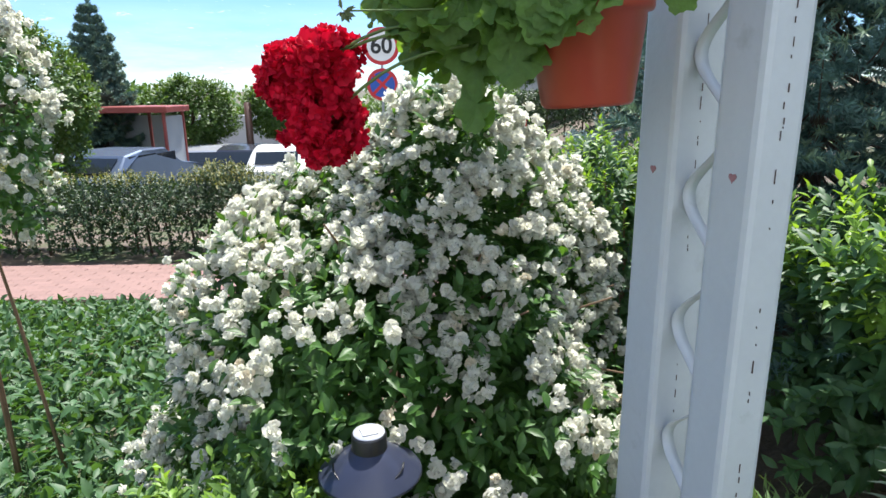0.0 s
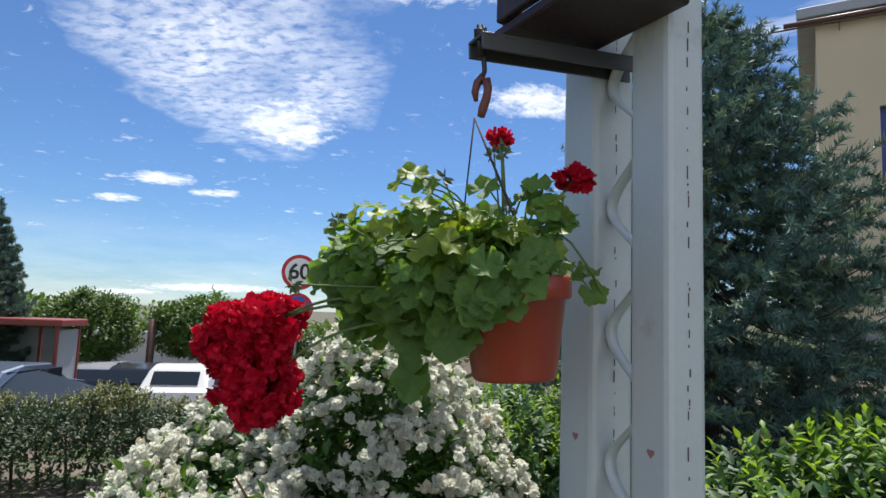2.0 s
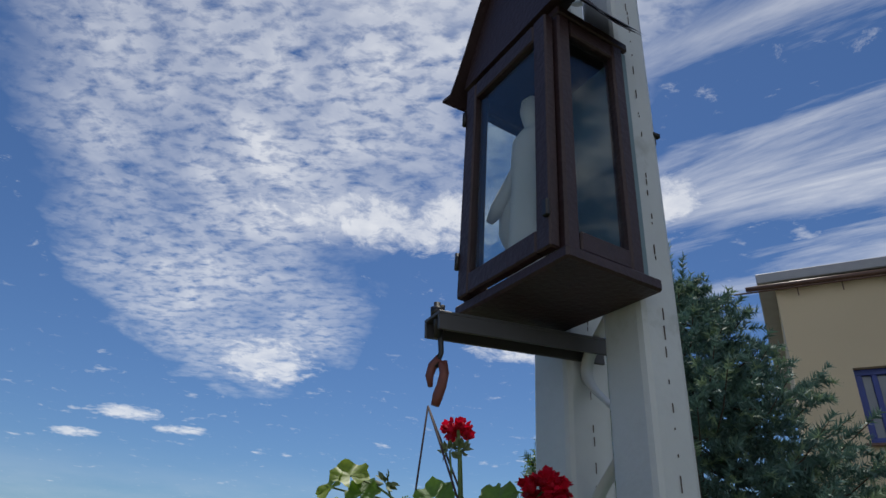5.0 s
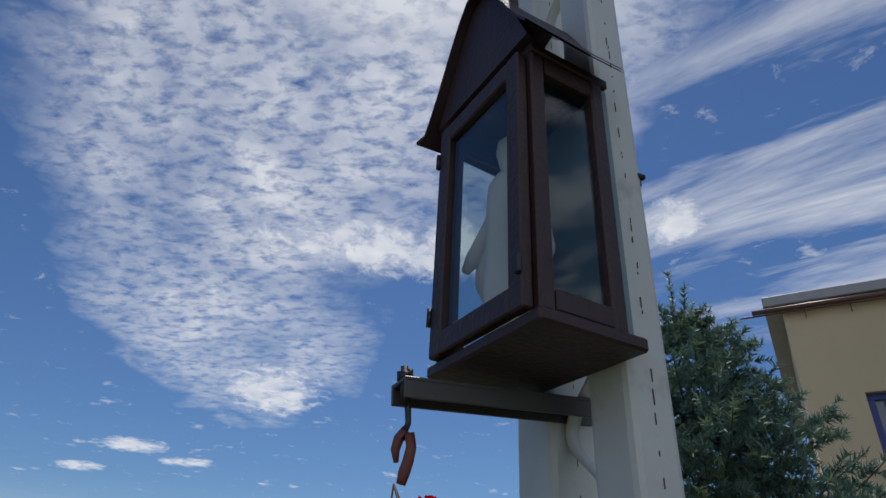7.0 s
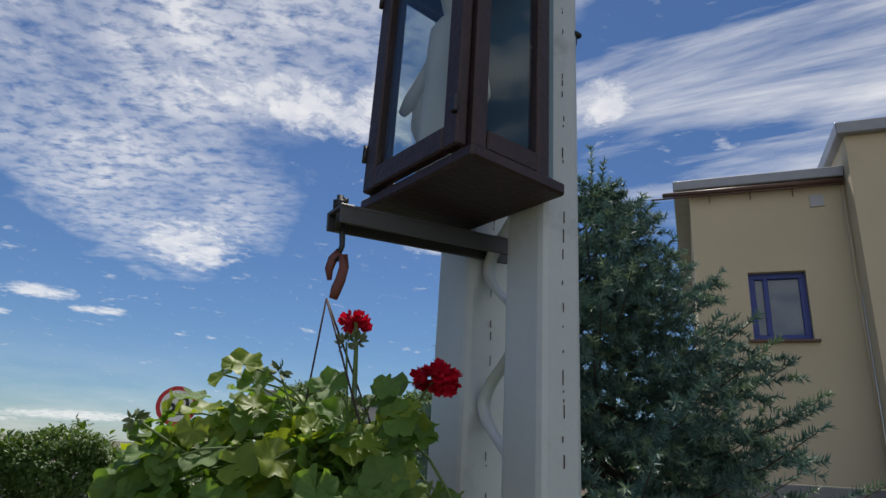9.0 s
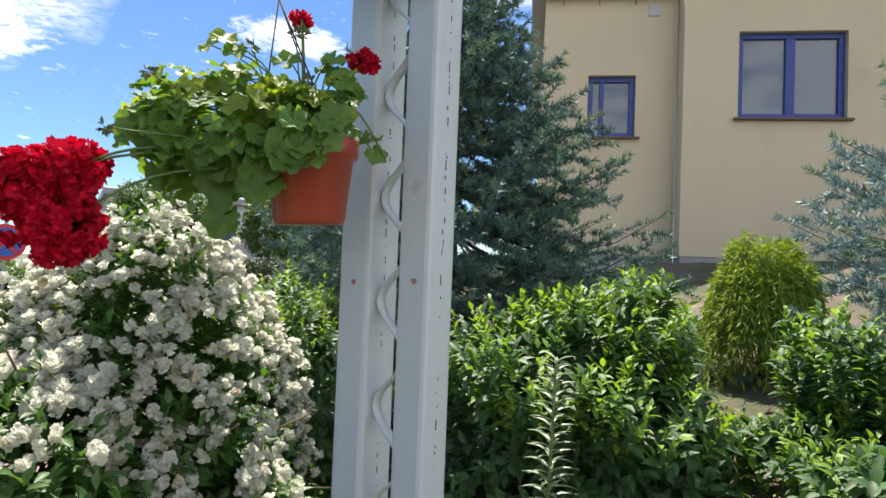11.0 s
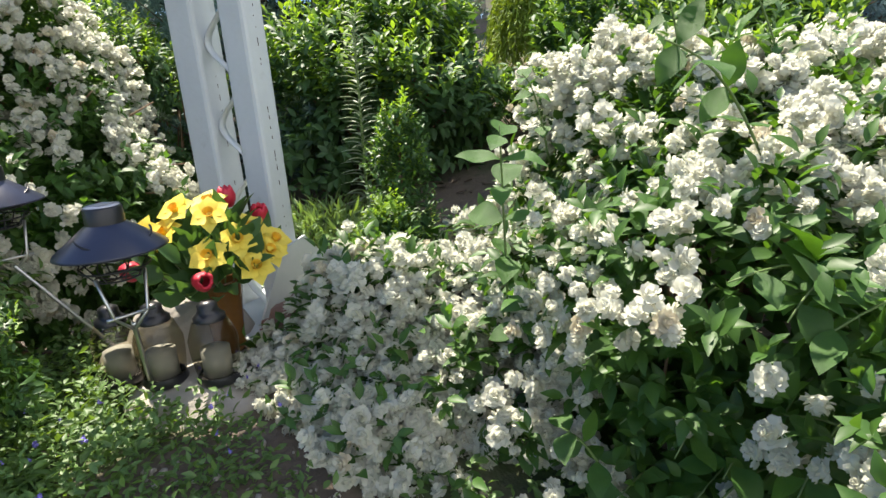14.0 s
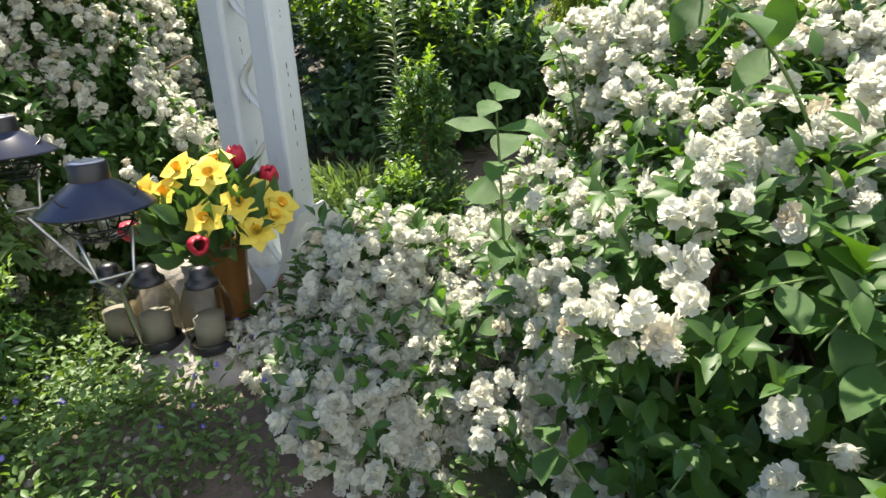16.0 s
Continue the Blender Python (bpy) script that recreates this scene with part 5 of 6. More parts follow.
for c_ in ((-0.02, -0.06, 0.19), (-0.06, 0.03, 0.20), (0.02, -0.1, 0.12), (0.08, -0.06, 0.13), (0.1, -0.1, 0.07), (-0.10, 0.03, 0.15), (-0.15, 0.02, 0.16), (0.04, -0.13, 0.05), (-0.06, -0.1, 0.1), (0.03, 0.04, 0.2), (0.13, -0.08, 0.09)):
    n_ = Vector((c_[0] * 4 - 0.35, c_[1] * 4 - 0.4, 0.7)).normalized()
    m_ = Matrix.Translation(c_) @ n_.to_track_quat("Z", "Y").to_matrix().to_4x4()
    fl = part("narcissus", moved(narc, m_), m_yellow, bouquet)
    part("trumpet", moved(trump, m_), m_orange, fl)
tv_, tf_ = lathe([(0.001, 0.0), (0.016, 0.005), (0.024, 0.02), (0.025, 0.035), (0.020, 0.052), (0.014, 0.06), (0.012, 0.045)], 24)
ta_ = np.arctan2(tv_[:, 1], tv_[:, 0])
tv_ = tv_ * np.stack([1 + 0.07 * np.cos(3 * ta_), 1 + 0.07 * np.cos(3 * ta_), 1 + 0.06 * np.cos(6 * ta_) * (tv_[:, 2] > 0.04)], 1)
tul = (tv_, tf_)
for c_, tlt in (((0.09, 0.06, 0.175), 0), ((0.15, 0.01, 0.125), 25), ((-0.09, -0.09, 0.045), 75), ((-0.20, 0.05, 0.08), 80)):
    part("tulip", moved(tul, pose(*c_, tlt, -tlt * 0.4, 0)), m_tulip, bouquet)
P = np.array([0, 0, 0.05]) + dirs(150, rng) * (0.15, 0.12, 0.10) * (0.5 + 0.5 * rng.random((150, 1)))
d = unit(P + (0, 0, 0.05))
v, f = strew(LEAF4, P, frames(d, rng.normal(size=d.shape)), 0.06 + 0.04 * rng.random(150))
part("leaves", (v, f), m_weig, bouquet)
part("stem_wood", join(*[sweep([(0, 0, -0.1), (c_[0] * 0.4, c_[1] * 0.4, 0.03), c_], 0.0025, 5) for c_ in ((-0.02, -0.06, 0.19), (0.09, 0.06, 0.17), (-0.15, 0.02, 0.15), (0.13, -0.08, 0.09), (0.15, 0.01, 0.12), (-0.19, 0.05, 0.08))]), m_stem, bouquet)


def grave_light(at, h, r, label):
    root = thing("grave_light", at, label, "grave light", "grave lights at the post")
    g = part("glass_jar", lathe([(0.001, 0.0), (r * 0.8, 0.0), (r * 0.88, 0.01), (r, h * 0.35), (r * 1.02, h * 0.55), (r * 0.75, h * 0.78), (r * 0.6, h * 0.83)], 28), m_jar, root, "dusty ribbed glass jar")
    g.visible_shadow = False
    part("candle", lathe([(0.001, 0.006), (r * 0.62, 0.006), (r * 0.62, h * 0.4), (0.001, h * 0.41)], 20), m_candle, root)
    part("foot", lathe([(0.001, -0.012), (r * 0.9, -0.012), (r * 0.95, -0.004), (r * 0.85, 0.012)], 28), m_black, root)
    part("lid", lathe([(r * 0.66, h * 0.80), (r * 0.66, h * 0.86), (r * 0.5, h * 0.9), (r * 0.42, h * 0.95), (r * 0.42, h * 1.02), (r * 0.2, h * 1.06), (0.001, h * 1.06)], 24), m_black, root, "dark plastic cap with vents")
    return root


gl_ = grave_light((0.565, 0.63, 0.445), 0.18, 0.056, "glass grave light with dark cap and grey wax")
copy_thing(gl_, pose(0.655, 0.535, 0.44, 0, 0, 40))
copy_thing(gl_, pose(0.51, 0.76, 0.43, 0, 0, 90))


def solar_lantern(at, height, lean, label):
    """Solar garden lantern: wide conical hat, wire cage, bracket and twisted stake."""
    root = thing("solar_lantern", at, label, "garden lantern", "solar lanterns by the post")
    hat = part("hat", lathe([(0.036, 0.0), (0.045, -0.006), (0.11, -0.055), (0.113, -0.06), (0.109, -0.058), (0.04, -0.012)], 40), m_navy, root, "dark navy conical hat")
    part("collar", lathe([(0.039, -0.008), (0.038, 0.03), (0.036, 0.034), (0.001, 0.034)], 28), m_black, hat)
    part("solar_panel", moved(join(lathe([(0.034, 0.0), (0.034, 0.003), (0.001, 0.003)], 28)), pose(0, 0, 0.033)), m_solar, hat, "round cap with square solar cell, sky reflection in its pale colour")
    part("solar_cell", box(0.034, 0.034, 0.002, (0, 0, 0.0375), 0, 20), m_grey, hat, smooth=False)
    t = np.linspace(0, math.pi, 14)
    part("carry_loop", sweep(np.stack([0.075 * np.cos(t), -0.03 - 0.05 * np.sin(t), -0.02 - 0.028 * np.sin(t)], 1), 0.0022, 6), m_black, root, "folded wire carrying loop")
    t = np.linspace(0, 2 * math.pi, 28)
    for r_, z_ in ((0.066, -0.07), (0.07, -0.095), (0.045, -0.12)):
        part("cage_ring", sweep(np.stack([r_ * np.cos(t), r_ * np.sin(t), np.full_like(t, z_)], 1), 0.0022, 5, False), m_black, root)
    for k in range(8):
        a = k * math.pi / 4
        part("cage_wire", sweep([(0.05 * math.cos(a), 0.05 * math.sin(a), -0.05), (0.072 * math.cos(a), 0.072 * math.sin(a), -0.085), (0.045 * math.cos(a), 0.045 * math.sin(a), -0.12), (0.0, 0.0, -0.125)], 0.0018, 5), m_black, root)
    b = part("bulb", lathe([(0.001, -0.118), (0.02, -0.11), (0.026, -0.09), (0.02, -0.07), (0.014, -0.06)], 18), m_glass, root, "clear glass bulb")
    b.visible_shadow = False
    part("bracket", join(*[sweep([(0.05 * sx, -0.02, -0.11), (0.035 * sx, -0.03, -0.2), (0.0, -0.03, -0.235)], 0.004, 6) for sx in (-1, 1)] + [sweep([(-0.05, -0.03, -0.20), (0.05, -0.03, -0.20)], 0.004, 6)]), m_chrome, root)
    q = np.linspace(0, 1, 90)[:, None]
    foot = np.array([lean[0], lean[1], -height + 0.01])
    pts = np.array([0, -0.03, -0.22]) * (1 - q) + foot * q
    rad = 0.0052 + 0.0012 * np.sin(q[:, 0] * 260)
    part("stake", sweep(pts, rad, 8), m_chrome, root, "twisted steel stake")
    return root


solar_lantern((0.40, 1.08, 0.925), 0.56, (0.20, -0.12), "navy solar garden lantern on a twisted steel stake")
solar_lantern((0.49, 0.56, 0.855), 0.49, (0.05, 0.10), "navy solar garden lantern beside the grave lights")

# ---- the house ----
HOUSE = pose(7.32, 5.12, 0, 0, 0, -38.9)
house = thing("house", (7.32, 5.12, 0), "beige rendered house with blue window frames and flat roof", "house")
house.rotation_euler = (0, 0, radians(-38.9))


def wall_with_holes(x0, x1, z0, z1, y, thick, holes):
    """A wall along x with rectangular openings, in upright strips."""
    items = []
    xs = sorted({x0, x1, *[h[0] for h in holes], *[h[1] for h in holes]})
    for a, b in zip(xs, xs[1:]):
        cuts = [h for h in holes if h[0] <= a and h[1] >= b]
        z = z0
        for h in sorted(cuts, key=lambda q: q[2]):
            items.append(box(b - a, thick, h[2] - z, ((a + b) / 2, y + thick / 2, (z + h[2]) / 2), 0))
            z = h[3]
        items.append(box(b - a, thick, z1 - z, ((a + b) / 2, y + thick / 2, (z + z1) / 2), 0))
    v_, f_ = join(*items)
    bm = bmesh.new()
    vs = [bm.verts.new(q) for q in v_]
    for q in f_:
        bm.faces.new([vs[i] for i in q])
    bmesh.ops.remove_doubles(bm, verts=bm.verts, dist=0.0005)
    return bm


W1, W2 = (0.70, 2.05, 3.71, 4.87), (-1.22, -0.56, 3.52, 4.40)
part("wall", wall_with_holes(0, 11, 1.85, 6.02, 0, 0.35, [W1]), m_wall, house, "beige rendered front wall", smooth=False)
part("wall", wall_with_holes(-1.85, 0, 1.85, 5.60, 0.36, 0.35, [W2]), m_wall, house, "beige rendered set-back wall", smooth=False)
part("wall", box(0.35, 7, 3.75, (-1.67, 4.22, 3.725), 0), m_wall, house, smooth=False)
part("wall", box(0.35, 0.8, 0.75, (0.176, 0.76, 5.645), 0), m_wall, house, smooth=False)
part("plinth", join(box(11, 0.4, 3.0, (5.5, 0.16, 0.34), 0.01), box(1.85, 0.4, 3.0, (-0.93, 0.53, 0.34), 0.01)), m_plinth, house, smooth=False)
part("roof", join(box(11.2, 8, 0.16, (5.5, 3.9, 6.10), 0.01), box(2.05, 7.2, 0.14, (-1.03, 3.85, 5.67), 0.01)), m_fascia, house, "flat roof with grey metal edge", smooth=False)
part("gutter", sweep([(-2.2, 0.28, 5.55), (-0.02, 0.28, 5.55)], 0.035, 8), m_gutter, house, "brown half-round gutter")
part("gutter", sweep([(-2.35, 0.26, 5.49), (-0.02, 0.26, 5.49)], 0.012, 6), m_gutter, house)
part("downpipe", sweep([(-0.04, 0.3, 5.55), (-0.04, 0.3, 1.9)], 0.012, 8), m_wall, house, "thin pipe painted beige")
for xk in (-1.6, -1.1, -0.6):
    part("gutter_bracket", box(0.012, 0.03, 0.16, (xk, 0.30, 5.47), 0), m_gutter, house, smooth=False)
part("vent", join(box(0.16, 0.02, 0.16, (-0.33, 0.352, 5.32), 0.004)), m_farwall, house, smooth=False)
for (x0, x1, z0, z1), y, split in ((W1, 0.0, True), (W2, 0.36, False)):
    w = part("window", join(box(x1 - x0 - 0.004, 0.07, 0.075, ((x0 + x1) / 2, y + 0.12, z1 - 0.038), 0.004), box(x1 - x0 - 0.004, 0.07, 0.075, ((x0 + x1) / 2, y + 0.12, z0 + 0.038), 0.004),
                            box(0.075, 0.07, z1 - z0 - 0.15, (x0 + 0.04, y + 0.12, (z0 + z1) / 2), 0.004), box(0.075, 0.07, z1 - z0 - 0.15, (x1 - 0.04, y + 0.12, (z0 + z1) / 2), 0.004),
                            box(0.12, 0.072, z1 - z0 - 0.15, ((x0 + x1) / 2, y + 0.12, (z0 + z1) / 2), 0.004) if split else box(0.06, 0.072, z1 - z0 - 0.15, (x0 + 0.2, y + 0.12, (z0 + z1) / 2), 0.004)), m_blue, house, "blue painted window frame", smooth=False)
    half = (x0 + x1) / 2
    for a, b in (((x0 + 0.07, half - 0.06), (half + 0.06, x1 - 0.07)) if split else ((x0 + 0.07, x0 + 0.17), (x0 + 0.23, x1 - 0.07))):
        part("pane", box(b - a, 0.008, z1 - z0 - 0.15, ((a + b) / 2, y + 0.13, (z0 + z1) / 2), 0), m_window, w, "reflecting glass pane", smooth=False)
    part("sill", box(x1 - x0 + 0.12, 0.10, 0.03, (half, y - 0.02, z0 - 0.02), 0.004), m_gutter, w, "brown metal sill", smooth=False)

# ---- lawn edge, path, hedge ----
path_root = tagged(part("garden_path", (np.array([(-9, 5.05, -0.131), (1.0, 5.25, -0.145), (1.0, 6.7, -0.247), (-9, 6.75, -0.25)]), [(0, 1, 2, 3)]), m_soil), "footpath of pink concrete pavers", "path", kind="structure")
pv = mesh_of("paver", *box(0.195, 0.095, 0.03, (0, 0, 0), 0.006), False)
pv.materials.append(m_paver)
k_ = 0
for j in range(15):
    for i in range(20):
        ob = new("paver", pv)
        ob.parent = path_root
        ob.location = (-5.0 + i * 0.2 + (j % 2) * 0.1, 5.25 + j * 0.1, 0.018 - 0.07 * (2.25 + j * 0.1) + 0.002 * math.sin(i * 3.1 + j * 1.7))
rest = []
for j in range(15):
    for i in list(range(-20, 0)) + list(range(20, 30)):
        rest.append(box(0.195, 0.095, 0.03, (-5.0 + i * 0.2 + (j % 2) * 0.1, 5.25 + j * 0.1, 0.018 - 0.07 * (2.25 + j * 0.1)), 0))
tagged(part("pavers", join(*rest), m_paver, path_root, smooth=False), kind="stuff")
rng = np.random.default_rng(61)
hedge = thing("clipped_hedge", (-3.5, 7.6, -0.33), "long dark hedge with bronze young tips", "hedge")
HO = np.array([-3.5, 7.6, -0.33])
n = 15000
x = -12 + 11.4 * rng.random(n)
ang = rng.random(n) * math.pi
P = np.stack([x, 7.55 - 0.62 * np.cos(ang) * (0.75 + 0.25 * rng.random(n)), -0.24 + (0.89 + 0.07 * np.sin(x * 2.3) + 0.05 * np.sin(x * 5.1)) * np.sin(ang) ** 0.6 * (0.6 + 0.4 * rng.random(n))], 1)
W = unit(np.stack([rng.normal(size=n) * 0.4, -np.cos(ang), np.sin(ang) + 0.4], 1))
v, f = leafy(P, W, rng, 6, 0.09, 0.055, LEAF2)
part("foliage", (v - HO, f), m_hedge, hedge)
k = P[:, 2] > 0.52
v, f = leafy(P[k] + (0, 0, 0.03), unit(W[k] + (0, 0, 1.2)), rng, 6, 0.09, 0.04, LEAF2)
part("young_growth", (v - HO, f), m_hedgey, hedge, "upright bronze-yellow shoots")
part("stem_wood", moved(join(*[sweep([(a, 7.55 + 0.1 * math.sin(a * 9), 0), (a + 0.1 * math.sin(a * 5), 7.5, 0.8)], [0.02, 0.008], 5) for a in np.linspace(-11.8, -0.8, 45)]), pose(3.5, -7.6, 0.0)), m_bark, hedge)

# ---- street beyond the hedge ----
def g0(x, y):
    return (x, y, gz(x, y))


shel = thing("bus_shelter", g0(-7.7, 16.6), "bus shelter with dark red frame and milky panels", "bus shelter")
part("roof", box(3.0, 1.5, 0.16, (0, 0, 2.18), 0.02), m_shelter, shel, "dark red flat roof", smooth=False)
for xx in (-1.35, -0.45, 0.45, 1.35):
    for yy in (-0.6, 0.6):
        if yy > 0 or abs(xx) > 1:
            part("post", box(0.07, 0.07, 2.1, (xx, yy, 1.05), 0.005), m_shelter, shel, smooth=False)
for xx in (-0.9, 0.0, 0.9):
    part("panel", box(0.8, 0.012, 1.7, (xx, 0.6, 1.15), 0), m_panel, shel, "milky weathered panel", smooth=False)
for xx in (-1.35, 1.35):
    part("panel", box(0.012, 1.1, 1.7, (xx, 0, 1.15), 0), m_panel, shel, "milky weathered panel", smooth=False)
rng = np.random.default_rng(71)
ball_tree(g0(-7.5, 20.5), (-7.5, 20.5, 0.92), (1.40, 1.3, 1.05), rng, "clipped round street tree", 2200, 0.16, seed=1)
ball_tree(g0(-4.2, 21.4), (-4.2, 21.4, 1.05), (1.5, 1.3, 0.85), rng, "clipped round street tree", 2200, 0.16, seed=2)
ball_tree(g0(2.2, 17.5), (2.1, 17.5, 0.65), (1.2, 1.1, 0.95), rng, "clipped round street tree", 2000, 0.16, seed=3)
ball_tree(g0(-0.6, 19.5), (-0.6, 19.5, 0.25), (1.5, 1.2, 0.9), rng, "clipped round street tree", 2000, 0.16, seed=4)
for tx_, ty_, tz_, sd_ in ((2.87, 20.4, 2.9, 6), (5.95, 17.7, 2.7, 7), (7.4, 16.9, 4.4, 8)):
    ball_tree(g0(tx_, ty_), (tx_, ty_, tz_), (1.35, 1.25, 1.0), rng, "round-crowned street tree on a tall trunk", 1600, 0.15, seed=sd_)
ball_tree(g0(-8.2, 12.6), (-8, 12.6, 1.45), (1.5, 1.3, 1.7), rng, "large spreading green tree", 3200, 0.14, 0.16, seed=5, group="")
spruce(g0(-8.5, 17.2), 5.0, 1.3, rng, m_spruce, "distant dark spruce behind the shelter", 0.10, 16, 0.2)


def car(at, turn, paint, label):
    root = thing("parked_car", at, label, "car", "parked cars")
    root.rotation_euler = (0, 0, radians(turn))
    prof = [(-2.1, 0.35), (-2.15, 0.62), (-2.05, 0.86), (-1.75, 0.95), (-1.2, 1.38), (-0.6, 1.47), (0.3, 1.45), (0.95, 1.05), (1.75, 0.9), (2.1, 0.7), (2.12, 0.4), (2.0, 0.25), (-2.0, 0.25)]
    V, n = [], len(prof)
    for yy, kx, inset in ((-0.86, 1.0, 0.0), (-0.8, 1.0, 0.02), (0.8, 1.0, 0.02), (0.86, 1.0, 0.0)):
        for x_, z_ in prof:
            sh = 0.16 if z_ > 1.0 else 0.0
            V.append((x_, yy * (1 - sh), z_ - (0.03 if abs(yy) > 0.85 and z_ > 0.9 else 0)))
    F = [tuple(range(n)), tuple(range(4 * n - 1, 3 * n - 1, -1))]
    for s_ in range(3):
        F += [(s_ * n + i, (s_ + 1) * n + i, (s_ + 1) * n + (i + 1) % n, s_ * n + (i + 1) % n) for i in range(n)]
    part("body", (np.array(V), F), paint, root, smooth=False)
    for yy in (-0.735, 0.735):
        part("side_window", join(box(1.0, 0.02, 0.33, (-0.62, yy, 1.19), 0.03), box(0.75, 0.02, 0.33, (0.3, yy, 1.17), 0.03)), m_darkglass, root, smooth=False)
    part("windscreen", moved(box(0.02, 1.25, 0.5, (0, 0, 0), 0.004), pose(0.66, 0, 1.25, 0, -58, 0)), m_darkglass, root, smooth=False)
    part("rear_window", moved(box(0.02, 1.2, 0.5, (0, 0, 0), 0.004), pose(-1.50, 0, 1.18, 0, 52, 0)), m_darkglass, root, smooth=False)
    for wx in (-1.3, 1.3):
        for wy in (-0.8, 0.8):
            w = part("wheel", moved(lathe([(0.2, -0.1), (0.31, -0.1), (0.32, -0.06), (0.32, 0.06), (0.31, 0.1), (0.2, 0.1)], 20), pose(wx, wy, 0.32, 90, 0, 0)), m_tyre, root)
            part("rim", moved(lathe([(0.001, -0.06), (0.2, -0.08), (0.2, 0.08), (0.001, 0.06)], 16), pose(wx, wy, 0.32, 90, 0, 0)), m_grey, w)
    return root


p_silver = material("silver_car_paint", (0.5, 0.52, 0.55), 0.25, metal=0.5, vary=0.05)
p_dark = material("dark_car_paint", (0.05, 0.055, 0.07), 0.2, metal=0.3, vary=0.05)
p_bluecar = material("steel_blue_car_paint", (0.14, 0.18, 0.26), 0.25, metal=0.4, vary=0.05)
p_whitecar = material("white_car_paint", (0.7, 0.7, 0.7), 0.25, vary=0.04)
for x_, y_, tn, pt_, lb in ((-6.9, 15.2, 80, p_bluecar, "parked steel-blue hatchback by the shelter"), (-6.6, 19.6, 95, p_silver, "parked silver car on the street"), (-5.3, 19.6, 85, p_dark, "parked dark car on the street"), (-4.2, 19.4, 95, p_whitecar, "parked white car on the street"),
                            (-2.6, 20.0, 92, p_silver, "parked silver car on the street")):
    car((x_, y_, gz(x_, y_) - 0.25), tn, pt_, lb)

sign = thing("road_sign", g0(-0.85, 16.4), "speed limit and no stopping signs on one pole", "road sign")
SG = gz(-0.85, 16.4)
part("pole", sweep([(0, 0.05, 0), (0.03, 0.05, 3.15 - SG)], 0.035, 10), m_grey, sign)


def disc(r, y, z, mat, name, parent, label=""):
    v_, f_ = lathe([(0.001, 0.0), (r, 0.0), (r, 0.006), (0.001, 0.006)], 40)
    return part(name, moved((v_, f_), pose(0.02, y, z - SG, 90, 0, 0)), mat, parent, label, smooth=False)


d60 = disc(0.46, 0.0, 2.72, m_signred, "speed_limit_disc", sign, "white disc with red rim reading 60")
disc(0.365, -0.010, 2.72, m_signwhite, "white_field", d60)
tx = bpy.data.curves.new("number", "FONT")
tx.body, tx.size, tx.align_x, tx.align_y, tx.extrude, tx.offset = "60", 0.56, "CENTER", "CENTER", 0.003, 0.012
tx.materials.append(m_signblack)
tob = new("number", tx)
tob.parent = d60
tob.matrix_basis = pose(0.02, -0.024, 2.72 - SG, 90, 0, 0)
dns = disc(0.40, 0.0, 1.78, m_signred, "no_stopping_disc", sign, "blue disc with red rim and red cross")
disc(0.32, -0.008, 1.78, m_signblue, "blue_field", dns)
for a_ in (45, -45):
    part("red_bar", moved(box(0.64, 0.004, 0.075, (0, 0, 0), 0), pose(0.02, -0.018 - 0.004 * (a_ > 0), 1.78 - SG, 0, a_, 0)), m_signred, dns, smooth=False)

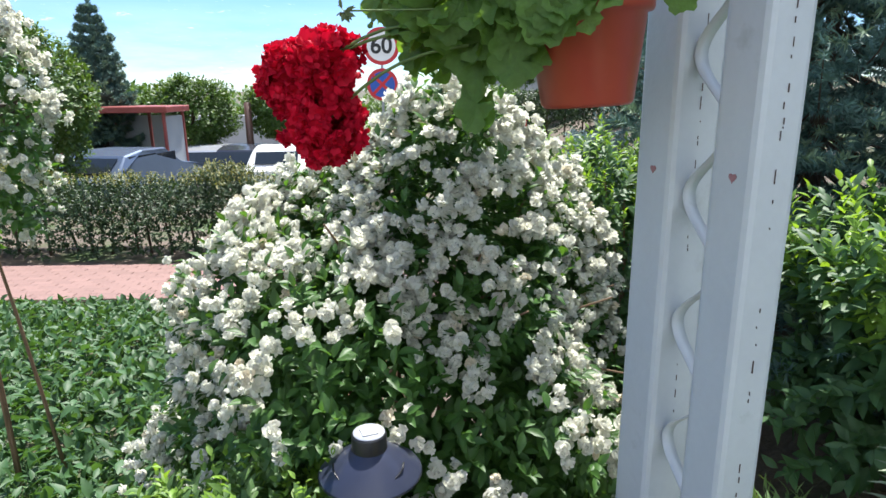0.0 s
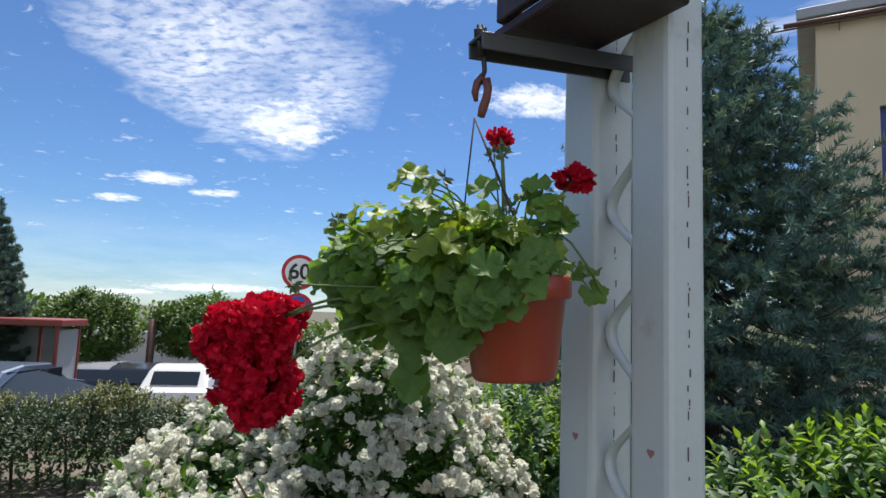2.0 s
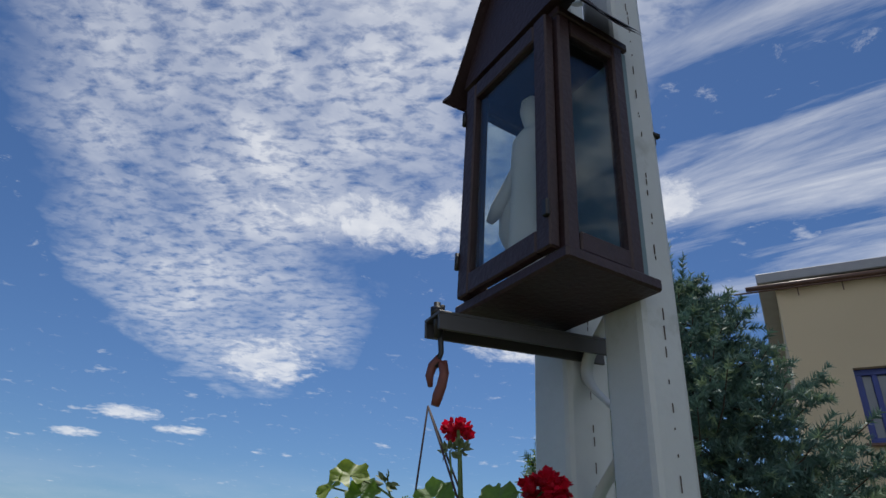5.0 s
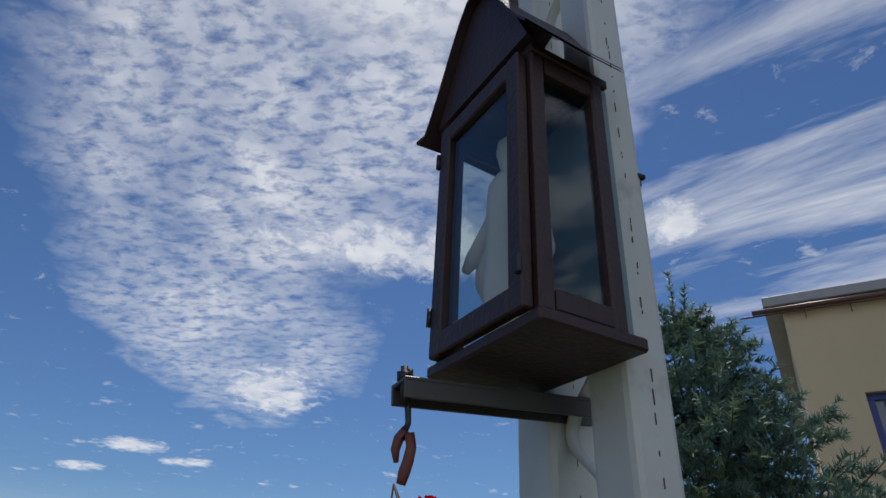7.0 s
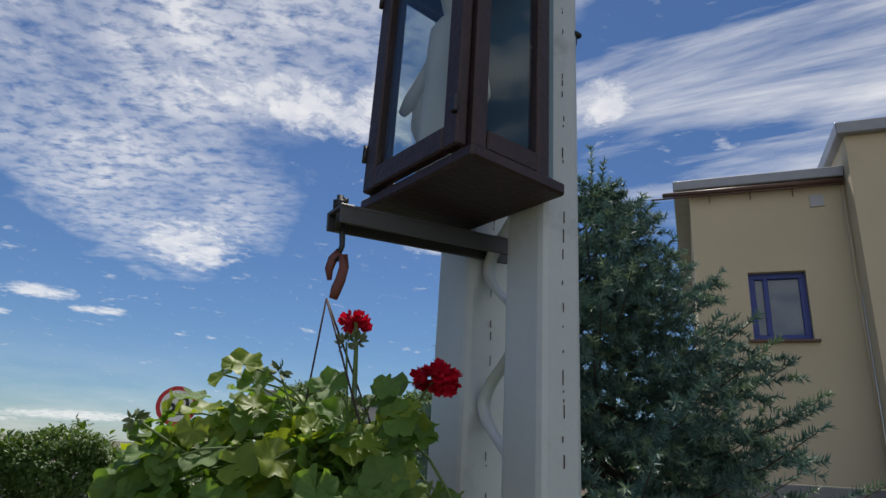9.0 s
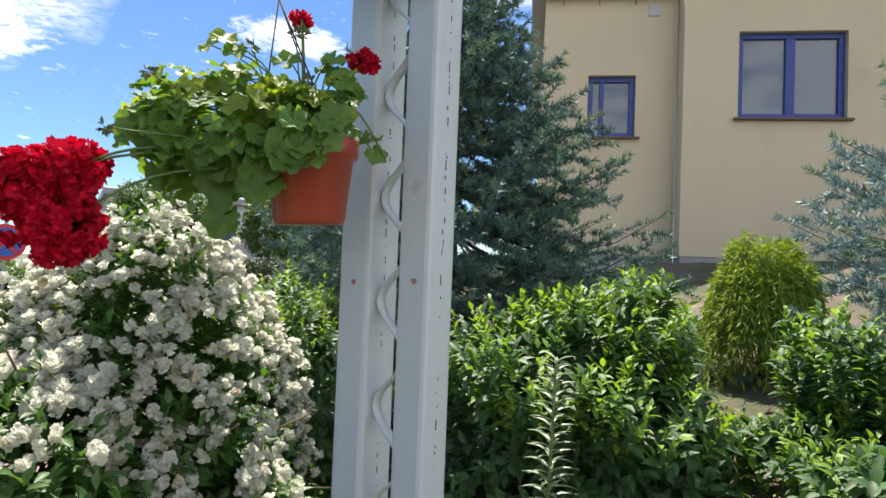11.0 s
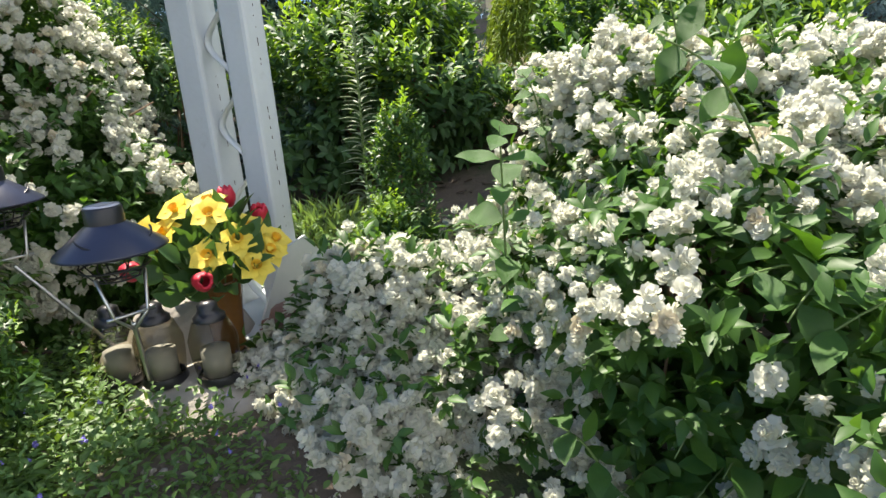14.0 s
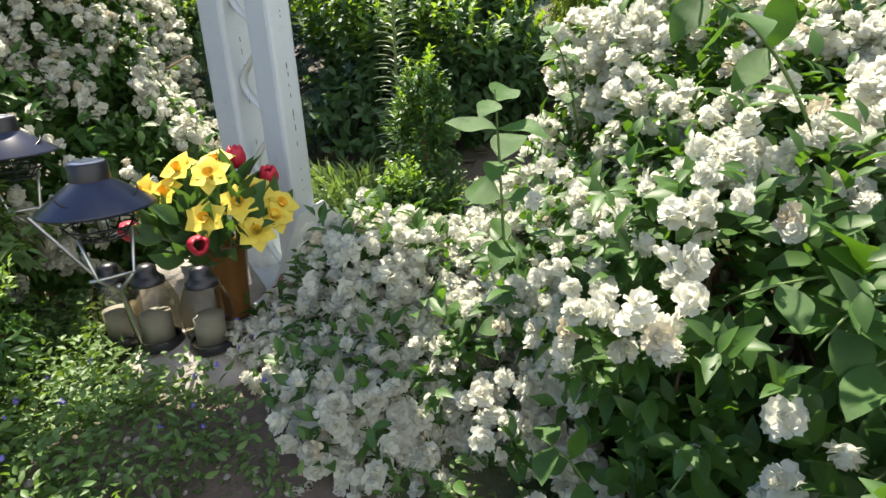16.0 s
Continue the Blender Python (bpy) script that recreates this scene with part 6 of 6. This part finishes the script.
fp = thing("lamp_post", g0(-5.55, 20.5), "weathered dark wooden post", "post")
part("shaft", sweep([(0, 0, 0), (0, 0, 1.30 - gz(-5.55, 20.5))], [0.12, 0.11], 10), m_gutter, fp)
rp = thing("marker_post", g0(2.5, 14.0), "white post with red top", "post")
part("shaft", sweep([(0, 0, 0), (0, 0, 0.75 - gz(2.5, 14.0))], 0.05, 10), m_signwhite, rp)
part("cap", sweep([(0, 0, 0.75 - gz(2.5, 14.0)), (0, 0, 1.1 - gz(2.5, 14.0))], 0.055, 10), m_signred, rp)
fw = thing("boundary_wall", g0(-4, 26), "long pale grey rendered wall", "wall")
part("wall", box(26, 0.3, 2.2, (0, 0, 1.0), 0.02), m_farwall, fw, smooth=False)
bld = thing("flat_roofed_building", g0(6.5, 27), "pale grey flat-roofed building", "building")
part("wall", box(10, 6, 2.75, (0, 0, 1.3), 0.02), m_farwall, bld, smooth=False)
part("roof", box(10.4, 6.4, 0.25, (0, 0, 2.78), 0.02), m_fascia, bld, smooth=False)
for k_ in range(4):
    part("window", box(1.0, 0.06, 0.9, (-3.6 + 2.4 * k_, -3.02, 1.6), 0.01), m_window, bld, smooth=False)
rng = np.random.default_rng(81)
hr = thing("dark_hedge", g0(4.2, 15.6), "clipped dark yew hedge", "hedge")
HO = np.array(g0(4.2, 15.6))
n = 3000
P = np.stack([2.2 + 4.5 * rng.random(n), 15.2 + 0.8 * rng.random(n), HO[2] + 0.05 + 1.05 * rng.random(n) ** 0.5], 1)
v, f = leafy(P, unit(rng.normal(size=(n, 3)) + (0, -0.6, 0.6)), rng, 5, 0.1, 0.08, LEAF2)
part("foliage", (v - HO, f), m_hedge, hr)
part("stem_wood", join(*[sweep([(a, 0, 0), (a, 0, 0.8)], [0.03, 0.01], 5) for a in np.linspace(-1.8, 2.2, 10)]), m_bark, hr)
# distant greenery closing the horizon
tv, tw = [], []
n = 5200
ang = rng.random(n) * 2 * math.pi
R_ = 60 + 14 * rng.random(n)
P = np.stack([R_ * np.sin(ang), R_ * np.cos(ang), -2.2 + (3.2 + 0.9 * np.sin(ang * 23) + 0.7 * np.sin(ang * 57)) * rng.random(n) ** 0.6], 1)
v, f = leafy(P, dirs(n, rng, 0.8), rng, 6, 1.2, 0.9, LEAF2)
tagged(part("distant_trees", (v, f), m_tree), "far belt of green trees along the horizon", "trees", kind="stuff")
